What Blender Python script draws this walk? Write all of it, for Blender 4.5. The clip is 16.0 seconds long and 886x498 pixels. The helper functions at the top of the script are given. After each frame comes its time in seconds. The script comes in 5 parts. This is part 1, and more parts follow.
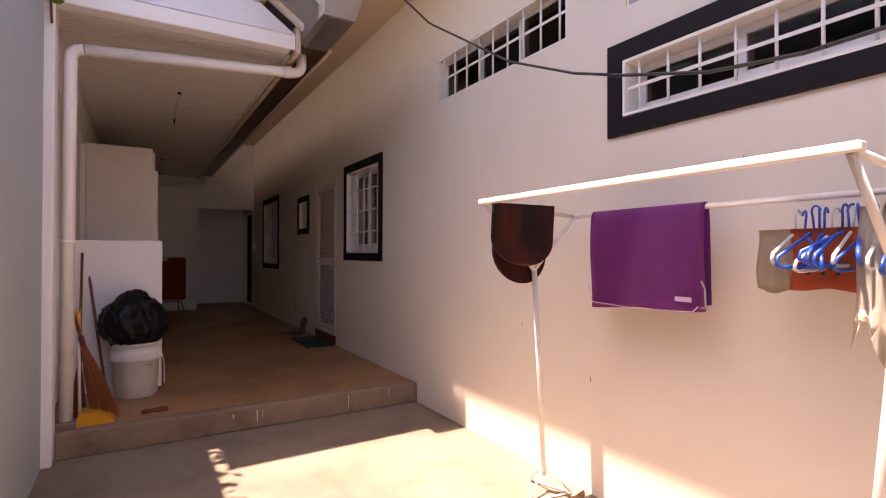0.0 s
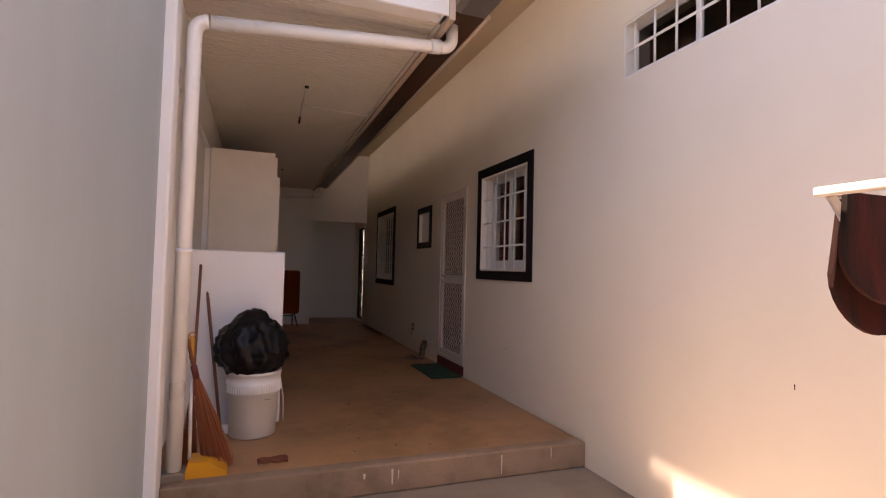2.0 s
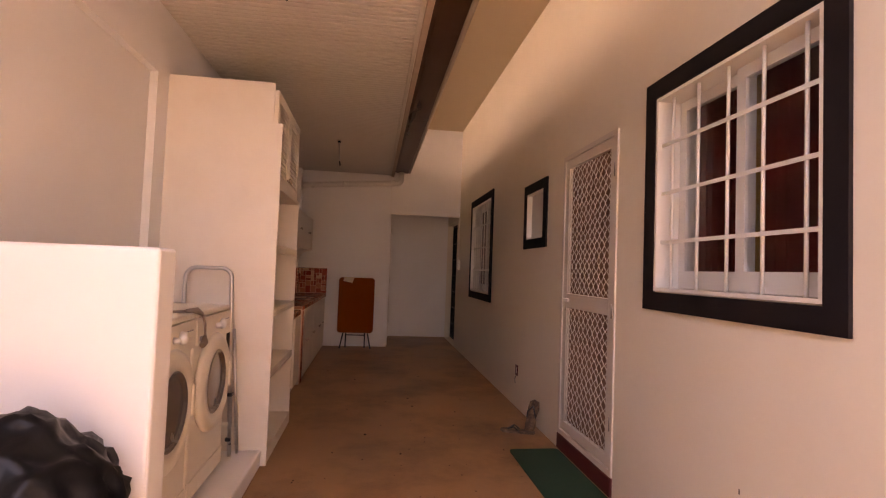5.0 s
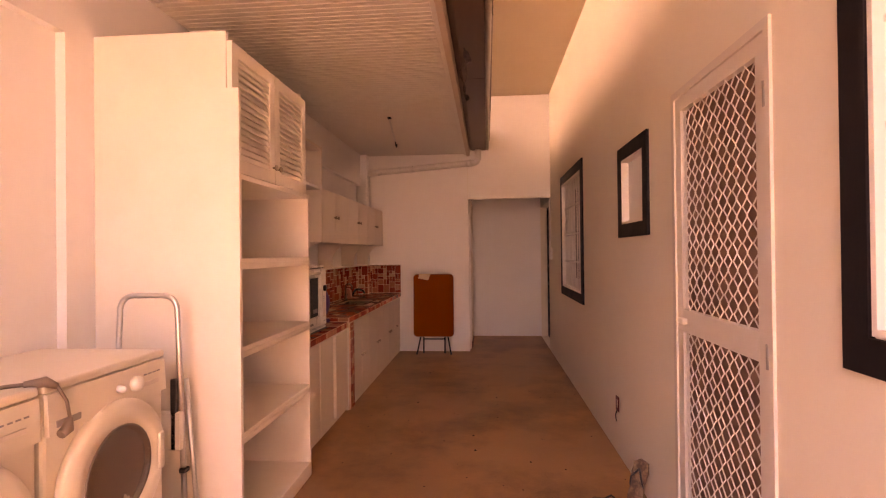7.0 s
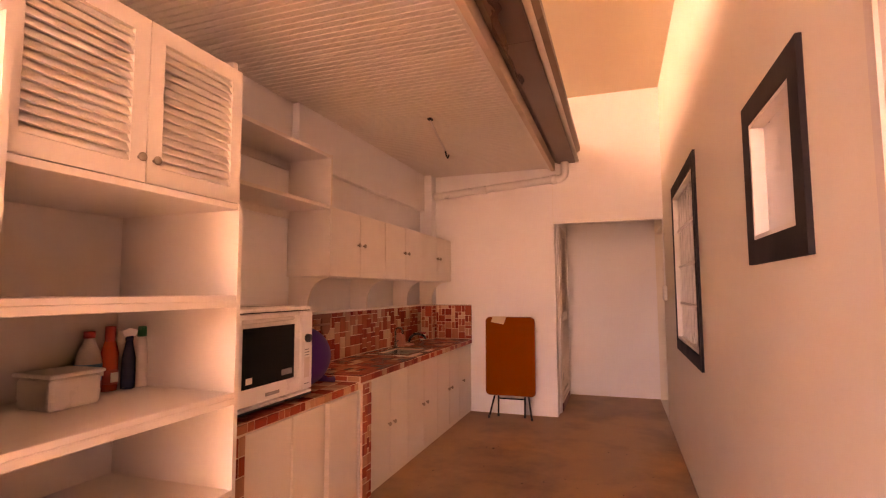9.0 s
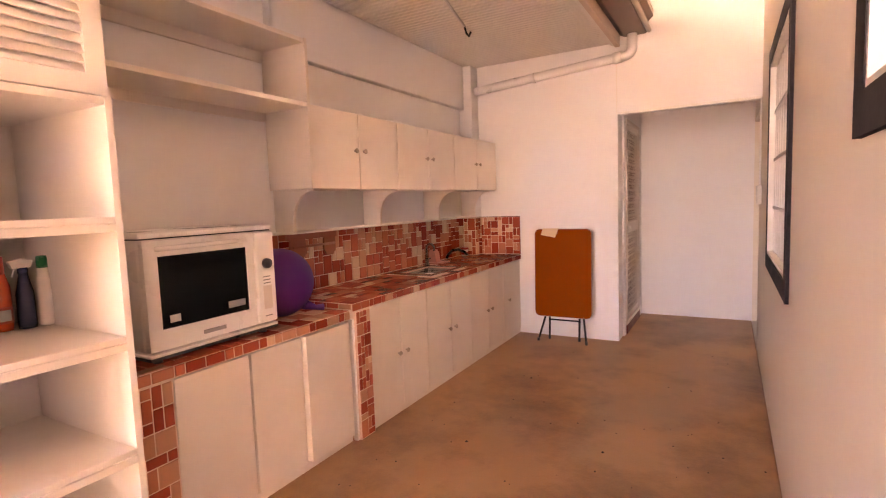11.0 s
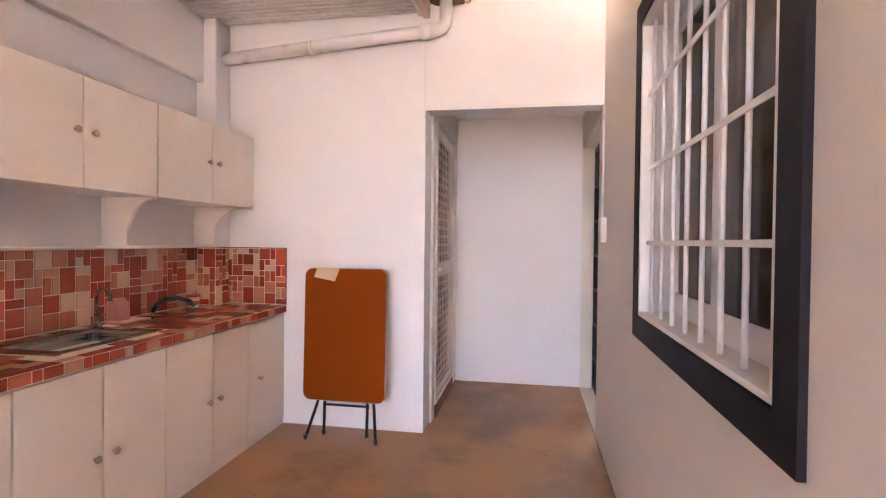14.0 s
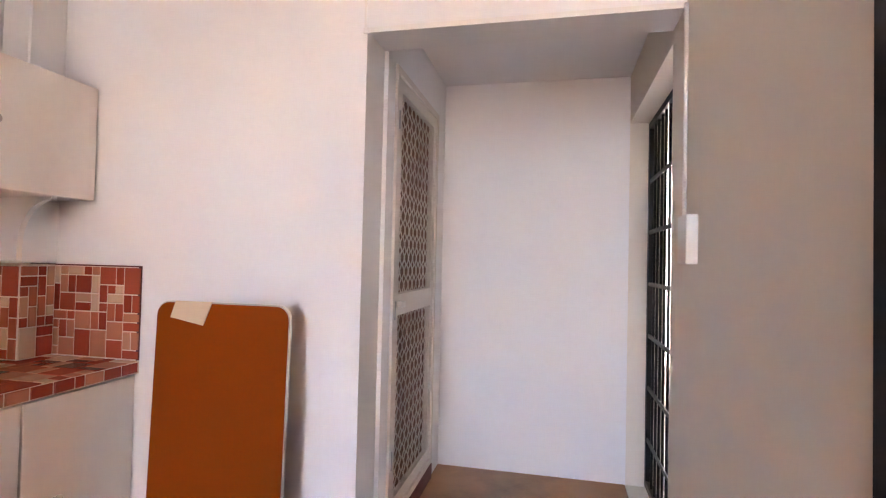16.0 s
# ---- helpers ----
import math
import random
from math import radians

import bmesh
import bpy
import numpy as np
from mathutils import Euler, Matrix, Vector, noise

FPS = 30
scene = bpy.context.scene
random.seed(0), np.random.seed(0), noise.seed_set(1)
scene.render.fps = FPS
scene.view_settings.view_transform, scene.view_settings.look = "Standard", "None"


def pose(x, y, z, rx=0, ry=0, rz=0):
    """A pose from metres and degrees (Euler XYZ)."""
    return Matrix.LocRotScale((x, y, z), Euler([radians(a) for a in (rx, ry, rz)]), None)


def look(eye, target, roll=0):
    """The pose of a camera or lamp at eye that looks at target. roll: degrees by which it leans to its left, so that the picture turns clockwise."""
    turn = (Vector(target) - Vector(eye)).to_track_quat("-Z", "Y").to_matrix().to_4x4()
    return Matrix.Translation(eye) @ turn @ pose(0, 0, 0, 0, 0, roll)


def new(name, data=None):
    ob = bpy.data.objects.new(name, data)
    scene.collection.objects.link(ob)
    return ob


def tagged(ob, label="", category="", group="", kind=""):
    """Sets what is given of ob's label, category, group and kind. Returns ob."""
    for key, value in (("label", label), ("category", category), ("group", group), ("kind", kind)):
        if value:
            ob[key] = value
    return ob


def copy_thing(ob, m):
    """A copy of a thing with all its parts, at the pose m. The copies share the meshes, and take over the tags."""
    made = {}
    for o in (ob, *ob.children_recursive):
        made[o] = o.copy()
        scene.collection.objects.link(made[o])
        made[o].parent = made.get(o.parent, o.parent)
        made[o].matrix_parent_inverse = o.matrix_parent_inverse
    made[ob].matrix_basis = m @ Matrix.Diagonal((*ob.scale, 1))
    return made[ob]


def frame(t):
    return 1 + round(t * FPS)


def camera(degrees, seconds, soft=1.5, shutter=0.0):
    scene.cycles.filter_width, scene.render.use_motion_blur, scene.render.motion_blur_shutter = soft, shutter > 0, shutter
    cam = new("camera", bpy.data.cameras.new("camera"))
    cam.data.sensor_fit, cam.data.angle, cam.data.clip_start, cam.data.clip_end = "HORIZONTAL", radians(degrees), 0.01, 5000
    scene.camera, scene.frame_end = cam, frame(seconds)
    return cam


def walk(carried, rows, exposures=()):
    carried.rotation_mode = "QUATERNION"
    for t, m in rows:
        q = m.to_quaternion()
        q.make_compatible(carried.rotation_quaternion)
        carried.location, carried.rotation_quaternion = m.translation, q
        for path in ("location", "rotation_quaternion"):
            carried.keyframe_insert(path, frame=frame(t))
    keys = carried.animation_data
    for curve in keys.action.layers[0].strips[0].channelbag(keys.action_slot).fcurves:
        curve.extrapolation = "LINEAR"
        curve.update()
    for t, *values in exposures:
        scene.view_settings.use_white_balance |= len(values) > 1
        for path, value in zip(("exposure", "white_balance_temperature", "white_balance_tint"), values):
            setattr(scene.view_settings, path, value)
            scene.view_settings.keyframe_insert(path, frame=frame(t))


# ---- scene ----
# camera and walk
cam = camera(82.0, 16.0, soft=1.15)
PATH = [
    (0.0, (0.837, -0.353, 1.330), (1.864, 1.364, 1.349), 0.11),
    (0.5, (0.661, -0.185, 1.347), (1.627, 1.566, 1.360), 0.13),
    (1.0, (0.634, 0.028, 1.321), (1.513, 1.825, 1.327), 0.37),
    (1.5, (0.714, 0.330, 1.335), (1.499, 2.170, 1.361), 0.75),
    (2.0, (0.801, 0.707, 1.341), (1.494, 2.582, 1.421), 1.43),
    (2.5, (0.867, 1.133, 1.304), (1.514, 3.023, 1.416), 2.39),
    (3.0, (0.985, 1.630, 1.313), (1.574, 3.538, 1.423), 3.45),
    (5.5, (1.778, 3.479, 1.413), (1.943, 5.471, 1.480), 1.26),
    (6.0, (1.899, 3.758, 1.433), (1.954, 5.758, 1.425), 0.54),
    (6.5, (1.988, 4.005, 1.556), (1.938, 6.004, 1.537), -0.22),
    (7.0, (2.123, 4.279, 1.543), (1.953, 6.272, 1.556), -0.64),
    (7.5, (2.234, 4.587, 1.538), (1.965, 6.568, 1.602), -0.32),
    (8.0, (2.324, 4.897, 1.539), (1.954, 6.854, 1.715), -0.45),
    (10.5, (2.766, 6.389, 1.540), (1.804, 8.142, 1.507), -0.92),
    (11.0, (2.775, 6.426, 1.529), (1.798, 8.162, 1.351), -2.09),
    (11.5, (2.748, 6.412, 1.519), (1.825, 8.174, 1.321), 1.14),
    (12.0, (2.704, 6.514, 1.487), (1.831, 8.303, 1.292), 2.29),
    (12.5, (2.549, 6.815, 1.495), (1.767, 8.647, 1.317), 0.74),
    (13.0, (2.470, 7.107, 1.493), (1.887, 9.013, 1.321), 0.71),
    (13.5, (2.519, 7.581, 1.430), (2.077, 9.528, 1.311), 1.16),
    (14.0, (2.565, 8.084, 1.429), (2.226, 10.055, 1.399), 0.58),
    (14.5, (2.584, 8.474, 1.437), (2.288, 10.452, 1.467), 1.25),
    (15.0, (2.606, 8.859, 1.417), (2.267, 10.829, 1.483), 0.43),
    (15.5, (2.609, 9.214, 1.376), (2.220, 11.174, 1.461), 0.70),
    (16.0, (2.590, 9.545, 1.423), (2.158, 11.497, 1.470), 1.31),
]
EXPOSE = [
    (0.0, 2.22, 8000, 36), (1.5, 2.52, 8200, 32), (2.5, 2.87, 8300, 29), (3.2, 3.2, 8700, 32), (5.5, 4.35, 11500, 47), (6.0, 4.62, 11900, 49), (7.0, 5.05, 15000, 66),
    (8.0, 5.36, 17500, 78), (10.5, 6.42, 11000, 52), (12.5, 6.70, 7500, 35), (14.5, 6.74, 6700, 28), (16.0, 6.74, 6500, 23),
]
walk(cam, [(t, look(eye, target, roll)) for t, eye, target, roll in PATH], EXPOSE)

# daylight: high sun from beyond the courtyard's side wall
SUN_DIR = Vector((0.28, -0.03, -1.0)).normalized()
world = bpy.data.worlds.new("world")
scene.world = world
world.use_nodes = True
wn = world.node_tree.nodes
sky = wn.new("ShaderNodeTexSky")
sky.sky_type = "NISHITA"
sky.sun_disc = False
sky.sun_elevation = math.asin(-SUN_DIR.z)
sky.sun_rotation = math.atan2(-SUN_DIR.x, -SUN_DIR.y)
sky.dust_density = 1.5
wn["Background"].inputs["Strength"].default_value = 0.12
world.node_tree.links.new(sky.outputs[0], wn["Background"].inputs["Color"])
sun = new("sun", bpy.data.lights.new("sun", "SUN"))
sun.data.energy = 4.0
sun.data.angle = radians(0.6)
sun.data.color = (1.0, 0.93, 0.83)
sun.matrix_world = look((0, 0, 20), Vector((0, 0, 20)) + SUN_DIR)


# ---- materials ----
def material(name, color, rough=0.6, var=0.12, scale=3.0, fine=60.0, bump=0.15, metal=0.0, spec=0.5, stain=None, stain_amt=0.0, stain_scale=1.2, stretch=(1, 1, 1), rnd=0.0, dist=0.004):
    """A painted or raw surface: base colour varied at two scales, a stain colour in patches, and fine relief."""
    m = bpy.data.materials.new(name)
    m.use_nodes = True
    nt = m.node_tree
    n, l = nt.nodes, nt.links
    b = n["Principled BSDF"]
    b.inputs["Metallic"].default_value = metal
    b.inputs["Specular IOR Level"].default_value = spec
    tc = n.new("ShaderNodeTexCoord")
    mp = n.new("ShaderNodeMapping")
    mp.inputs["Scale"].default_value = stretch
    l.new(tc.outputs["Object"], mp.inputs["Vector"])
    n1 = n.new("ShaderNodeTexNoise")
    n1.inputs["Scale"].default_value = scale
    n1.inputs["Detail"].default_value = 6
    n2 = n.new("ShaderNodeTexNoise")
    n2.inputs["Scale"].default_value = fine
    n2.inputs["Detail"].default_value = 3
    l.new(mp.outputs[0], n1.inputs["Vector"])
    l.new(mp.outputs[0], n2.inputs["Vector"])
    mix = n.new("ShaderNodeMix")
    mix.data_type = "RGBA"
    mix.inputs["A"].default_value = (*[c * (1 - var) for c in color], 1)
    mix.inputs["B"].default_value = (*[min(1, c * (1 + var)) for c in color], 1)
    l.new(n1.outputs["Fac"], mix.inputs["Factor"])
    col = mix.outputs["Result"]
    if stain:
        n3 = n.new("ShaderNodeTexNoise")
        n3.inputs["Scale"].default_value = stain_scale
        n3.inputs["Detail"].default_value = 8
        n3.inputs["Roughness"].default_value = 0.65
        l.new(mp.outputs[0], n3.inputs["Vector"])
        rp = n.new("ShaderNodeMapRange")
        rp.inputs["From Min"].default_value = 0.45
        rp.inputs["From Max"].default_value = 0.72
        rp.inputs["To Max"].default_value = stain_amt
        l.new(n3.outputs["Fac"], rp.inputs["Value"])
        ms = n.new("ShaderNodeMix")
        ms.data_type = "RGBA"
        ms.inputs["B"].default_value = (*stain, 1)
        l.new(rp.outputs[0], ms.inputs["Factor"])
        l.new(col, ms.inputs["A"])
        col = ms.outputs["Result"]
    if rnd:
        oi = n.new("ShaderNodeObjectInfo")
        hs = n.new("ShaderNodeHueSaturation")
        mr = n.new("ShaderNodeMapRange")
        mr.inputs["To Min"].default_value = 1 - rnd
        mr.inputs["To Max"].default_value = 1 + rnd
        l.new(oi.outputs["Random"], mr.inputs["Value"])
        l.new(mr.outputs[0], hs.inputs["Value"])
        l.new(col, hs.inputs["Color"])
        col = hs.outputs["Color"]
    l.new(col, b.inputs["Base Color"])
    rr = n.new("ShaderNodeMapRange")
    rr.inputs["To Min"].default_value = max(0.02, rough - 0.12)
    rr.inputs["To Max"].default_value = min(1, rough + 0.12)
    l.new(n1.outputs["Fac"], rr.inputs["Value"])
    l.new(rr.outputs[0], b.inputs["Roughness"])
    if bump:
        bp = n.new("ShaderNodeBump")
        bp.inputs["Strength"].default_value = bump
        bp.inputs["Distance"].default_value = dist
        l.new(n2.outputs["Fac"], bp.inputs["Height"])
        l.new(bp.outputs[0], b.inputs["Normal"])
    return m


def ramp_material(name, colors, rough=0.35, bump=0.1):
    """Glazed tiles: each piece takes one of the given colours by its own random number."""
    m = material(name, colors[0], rough, bump=bump, fine=30, spec=0.3)
    nt = m.node_tree
    n, l = nt.nodes, nt.links
    oi = n.new("ShaderNodeObjectInfo")
    cr = n.new("ShaderNodeValToRGB")
    cr.color_ramp.interpolation = "CONSTANT"
    el = cr.color_ramp.elements
    while len(el) < len(colors):
        el.new(0.5)
    for i, c in enumerate(colors):
        el[i].position = i / len(colors)
        el[i].color = (*c, 1)
    l.new(oi.outputs["Random"], cr.inputs["Fac"])
    mx = n.new("ShaderNodeMix")
    mx.data_type = "RGBA"
    mx.blend_type = "MULTIPLY"
    mx.inputs["Factor"].default_value = 1
    ns = n.new("ShaderNodeTexNoise")
    ns.inputs["Scale"].default_value = 25
    mr = n.new("ShaderNodeMapRange")
    mr.inputs["To Min"].default_value = 0.75
    mr.inputs["To Max"].default_value = 1.2
    l.new(ns.outputs["Fac"], mr.inputs["Value"])
    l.new(cr.outputs[0], mx.inputs["A"])
    l.new(mr.outputs[0], mx.inputs["B"])
    l.new(mx.outputs["Result"], n["Principled BSDF"].inputs["Base Color"])
    return m


def glass_material(name, tint=(0.9, 0.95, 0.95)):
    m = bpy.data.materials.new(name)
    m.use_nodes = True
    b = m.node_tree.nodes["Principled BSDF"]
    b.inputs["Base Color"].default_value = (*tint, 1)
    b.inputs["Roughness"].default_value = 0.02
    b.inputs["Transmission Weight"].default_value = 1
    b.inputs["IOR"].default_value = 1.25
    return m


WALL = material("cream wall paint", (0.80, 0.73, 0.615), 0.55, 0.03, 1.5, 45, 0.12, stain=(0.52, 0.44, 0.36), stain_amt=0.12)
WHITE_WALL = material("white wall paint", (0.83, 0.815, 0.80), 0.55, 0.03, 1.5, 45, 0.12, stain=(0.6, 0.56, 0.5), stain_amt=0.1)
GREY_WALL = material("grey wall paint", (0.41, 0.485, 0.53), 0.5, 0.06, 0.9, 40, 0.15, stain=(0.33, 0.36, 0.37), stain_amt=0.35, stain_scale=2.0, stretch=(1, 1, 0.18))
CEIL = material("cream ceiling paint", (0.72, 0.60, 0.44), 0.7, 0.03, 1.2, 60, 0.08)
PVC = material("white pvc ceiling", (0.70, 0.66, 0.60), 0.4, 0.03, 1.0, 50, 0.05, stain=(0.5, 0.42, 0.34), stain_amt=0.2, stain_scale=0.7)
CONCRETE = material("worn concrete floor", (0.40, 0.210, 0.097), 0.48, 0.40, 1.1, 90, 0.35, stain=(0.10, 0.042, 0.014), stain_amt=0.75, stain_scale=1.5)
YARD = material("yard concrete", (0.232, 0.182, 0.138), 0.85, 0.2, 1.5, 110, 0.5, stain=(0.12, 0.085, 0.06), stain_amt=0.7, stain_scale=1.8)
DARK_TRIM = material("dark painted trim", (0.012, 0.009, 0.011), 0.6, 0.2, 6, 80, 0.1, spec=0.2)
WHITE_PAINT = material("white gloss paint", (0.80, 0.77, 0.72), 0.4, 0.03, 3, 60, 0.06, stain=(0.6, 0.5, 0.4), stain_amt=0.12, stain_scale=4)
CAB = material("cream cabinet paint", (0.82, 0.75, 0.67), 0.42, 0.035, 2.5, 60, 0.06, stain=(0.58, 0.46, 0.36), stain_amt=0.15, stain_scale=3, rnd=0.03)
PIPE = material("white pvc pipe", (0.83, 0.81, 0.78), 0.3, 0.04, 3, 60, 0.04, stain=(0.6, 0.52, 0.46), stain_amt=0.12)
METAL = material("dull galvanised metal", (0.42, 0.40, 0.38), 0.38, 0.2, 4, 40, 0.1, metal=0.85, stain=(0.25, 0.2, 0.17), stain_amt=0.5)
ALU = material("aluminium", (0.62, 0.61, 0.6), 0.32, 0.06, 8, 80, 0.05, metal=0.9)
STEEL = material("brushed steel", (0.36, 0.345, 0.33), 0.24, 0.1, 5, 150, 0.08, metal=1.0, stretch=(1, 12, 1))
BLACK = material("black paint", (0.008, 0.008, 0.009), 0.5, 0.2, 8, 80, 0.1, spec=0.3)
BLACK_PLASTIC = material("black plastic", (0.02, 0.02, 0.022), 0.3, 0.2, 8, 80, 0.1)
# brown tint stands in for the shade of the rooms behind the panes
GLASS = glass_material("window glass tinted for dark rooms", (0.42, 0.33, 0.28))
CLEAR_GLASS = glass_material("clear window glass", (0.92, 0.93, 0.92))
# dim colour for the made-up room box that shuts light out
ROOM_SHELL = material("dim room shell", (0.30, 0.25, 0.2), 0.8)
SASH = material("white sash", (0.74, 0.72, 0.69), 0.35, 0.03, 4, 60, 0.03)


# ---- builders ----
def bm_box(bm, x0, x1, y0, y1, z0, z1, bevel=0.0, seg=1):
    r = bmesh.ops.create_cube(bm, size=1)
    vs = r["verts"]
    for v in vs:
        v.co = Vector(((x0 + x1) / 2 + v.co.x * (x1 - x0), (y0 + y1) / 2 + v.co.y * (y1 - y0), (z0 + z1) / 2 + v.co.z * (z1 - z0)))
    if bevel:
        es = list({e for v in vs for e in v.link_edges})
        bmesh.ops.bevel(bm, geom=es, offset=bevel, segments=seg, profile=0.5, affect="EDGES")
    return bm


def box(x0, x1, y0, y1, z0, z1, bevel=0.0, seg=1):
    return bm_box(bmesh.new(), x0, x1, y0, y1, z0, z1, bevel, seg)


def bm_tube(bm, pts, r, sides=10, caps=True, close=False):
    """A round bar along points; r is one radius or one for each point."""
    pts = [Vector(p) for p in pts]
    k = len(pts)
    rs = [r] * k if isinstance(r, (int, float)) else list(r)
    rings = []
    side = None
    for i, p in enumerate(pts):
        a = pts[(i - 1) % k] if (close or i) else p
        b = pts[(i + 1) % k] if (close or i < k - 1) else p
        d = (b - a).normalized()
        if side is None:
            side = d.cross(Vector((0, 0, 1))) if abs(d.z) < 0.9 else d.cross(Vector((1, 0, 0)))
        side = (side - d * side.dot(d)).normalized()
        up = d.cross(side)
        rings.append([bm.verts.new(p + (side * math.cos(2 * math.pi * j / sides) + up * math.sin(2 * math.pi * j / sides)) * rs[i]) for j in range(sides)])
    for i in range(k if close else k - 1):
        a, b = rings[i], rings[(i + 1) % k]
        for j in range(sides):
            f = bm.faces.new((a[j], a[(j + 1) % sides], b[(j + 1) % sides], b[j]))
            f.smooth = True
    if caps and not close:
        bm.faces.new(rings[0][::-1])
        bm.faces.new(rings[-1])
    bmesh.ops.recalc_face_normals(bm, faces=bm.faces)
    return bm


def tube(pts, r, sides=10, caps=True, close=False):
    return bm_tube(bmesh.new(), pts, r, sides, caps, close)


def bm_lathe(bm, prof, at=(0, 0, 0), sides=24, axis="z"):
    """A turned shape: prof is (radius, height) pairs."""
    rings = []
    for r, h in prof:
        ring = []
        for j in range(sides):
            a = 2 * math.pi * j / sides
            c, s = math.cos(a) * r, math.sin(a) * r
            v = (c, s, h) if axis == "z" else ((h, c, s) if axis == "x" else (c, h, s))
            ring.append(bm.verts.new(Vector(v) + Vector(at)))
        rings.append(ring)
    for a, b in zip(rings, rings[1:]):
        for j in range(sides):
            f = bm.faces.new((a[j], a[(j + 1) % sides], b[(j + 1) % sides], b[j]))
            f.smooth = True
    if prof[0][0] > 1e-4:
        bm.faces.new(rings[0][::-1])
    if prof[-1][0] > 1e-4:
        bm.faces.new(rings[-1])
    bmesh.ops.remove_doubles(bm, verts=bm.verts, dist=1e-5)
    bmesh.ops.recalc_face_normals(bm, faces=bm.faces)
    return bm


def lathe(prof, at=(0, 0, 0), sides=24, axis="z"):
    return bm_lathe(bmesh.new(), prof, at, sides, axis)


def bm_prism(bm, outline, lo, hi, axis="y"):
    """An outline of (a, b) pairs pushed along an axis from lo to hi."""
    def place(a, b, h):
        return {"y": (a, h, b), "x": (h, a, b), "z": (a, b, h)}[axis]
    va = [bm.verts.new(place(a, b, lo)) for a, b in outline]
    vb = [bm.verts.new(place(a, b, hi)) for a, b in outline]
    k = len(outline)
    bm.faces.new(va)
    bm.faces.new(vb[::-1])
    for i in range(k):
        bm.faces.new((va[i], vb[i], vb[(i + 1) % k], va[(i + 1) % k]))
    bmesh.ops.recalc_face_normals(bm, faces=bm.faces)
    return bm


def prism(outline, lo, hi, axis="y"):
    return bm_prism(bmesh.new(), outline, lo, hi, axis)


def panel(axis, w0, w1, u0, u1, v0, v1, holes=()):
    """A wall slab between w0 and w1 on its axis, over u and v, with rectangular openings (u0, u1, v0, v1) through it."""
    us = sorted({u0, u1, *[q for h in holes for q in h[:2]]})
    vs = sorted({v0, v1, *[q for h in holes for q in h[2:]]})
    us = [u for u in us if u0 <= u <= u1]
    vs = [v for v in vs if v0 <= v <= v1]
    bm = bmesh.new()
    cache = {}

    def vert(w, u, v):
        key = (w, round(u, 5), round(v, 5))
        if key not in cache:
            cache[key] = bm.verts.new({"x": (w, u, v), "y": (u, w, v), "z": (u, v, w)}[axis])
        return cache[key]

    def solid(i, j):
        if not (0 <= i < len(us) - 1 and 0 <= j < len(vs) - 1):
            return False
        cu, cv = (us[i] + us[i + 1]) / 2, (vs[j] + vs[j + 1]) / 2
        return not any(h[0] < cu < h[1] and h[2] < cv < h[3] for h in holes)

    for i in range(len(us) - 1):
        for j in range(len(vs) - 1):
            if not solid(i, j):
                continue
            a, b, c, d = us[i], us[i + 1], vs[j], vs[j + 1]
            for w in (w0, w1):
                bm.faces.new((vert(w, a, c), vert(w, b, c), vert(w, b, d), vert(w, a, d)))
            for di, dj, p, q in ((-1, 0, (a, c), (a, d)), (1, 0, (b, c), (b, d)), (0, -1, (a, c), (b, c)), (0, 1, (a, d), (b, d))):
                if not solid(i + di, j + dj):
                    bm.faces.new((vert(w0, *p), vert(w0, *q), vert(w1, *q), vert(w1, *p)))
    bmesh.ops.recalc_face_normals(bm, faces=bm.faces)
    return bm


def mesh_of(name, bm, mat):
    me = bpy.data.meshes.new(name)
    bm.to_mesh(me)
    bm.free()
    if mat:
        me.materials.append(mat)
    return me


def thing(name, at, label, category, group="", turn=0.0, kind=""):
    """An Empty at the thing's base, which its parts hang under."""
    ob = new(name)
    ob.empty_display_size = 0.1
    ob.matrix_world = pose(at[0], at[1], at[2], 0, 0, turn)
    return tagged(ob, label, category, group, kind)


def where(ob):
    m = ob.matrix_basis.copy()
    while ob.parent:
        ob = ob.parent
        m = ob.matrix_basis @ m
    return m


def part(name, bm, mat, parent, label="", local=False):
    """Links a bmesh as one mesh object under a thing or a part; its points are given in the world unless local."""
    if not local:
        bm.transform(where(parent).inverted())
    ob = new(name, mesh_of(name, bm, mat))
    ob.parent = parent
    if label:
        tagged(ob, label)
    return ob


def single(name, bm, mat, label, category="", group="", kind="", at=None):
    """A thing that is one mesh."""
    if at:
        bm.transform(Matrix.Translation(-Vector(at)))
    ob = new(name, mesh_of(name, bm, mat))
    if at:
        ob.location = at
    return tagged(ob, label, category, group, kind)


def structure(name, bm, mat, label, category="wall"):
    return single(name, bm, mat, label, category, kind="structure")


# ---- plan ----
F = 0.17          # upper floor
XR, XL = 3.0, 0.345  # house wall, kitchen's back wall
YS, YE, YB = 3.72, 11.34, 12.646  # step, end wall, recess back
ZS, ZC = 2.9, 3.69  # low soffit, high ceiling

HOLES = [
    (4.564, 5.51, 1.341, 2.291), (9.06, 10.205, 1.143, 2.295), (7.182, 7.622, 1.71, 2.11), (5.915, 6.745, F, 2.262),
    (1.84, 3.367, 2.593, 2.964), (0.30, 1.434, 2.04, 2.336), (0.73, 1.419, 2.595, 2.96), (11.54, YB - 0.002, F, 2.244),
]
structure("wall_east", panel("x", XR, XR + 0.2, -5.0, YB, -0.3, ZC + 0.1, HOLES), WALL, "smooth cream painted house wall with window and door openings")
structure("wall_end", panel("y", YE, YE + 0.2, XL - 0.2, XR, F, ZC, [(1.882, XR, F, 2.29)]), WHITE_WALL, "white painted end wall with a doorless recess opening")
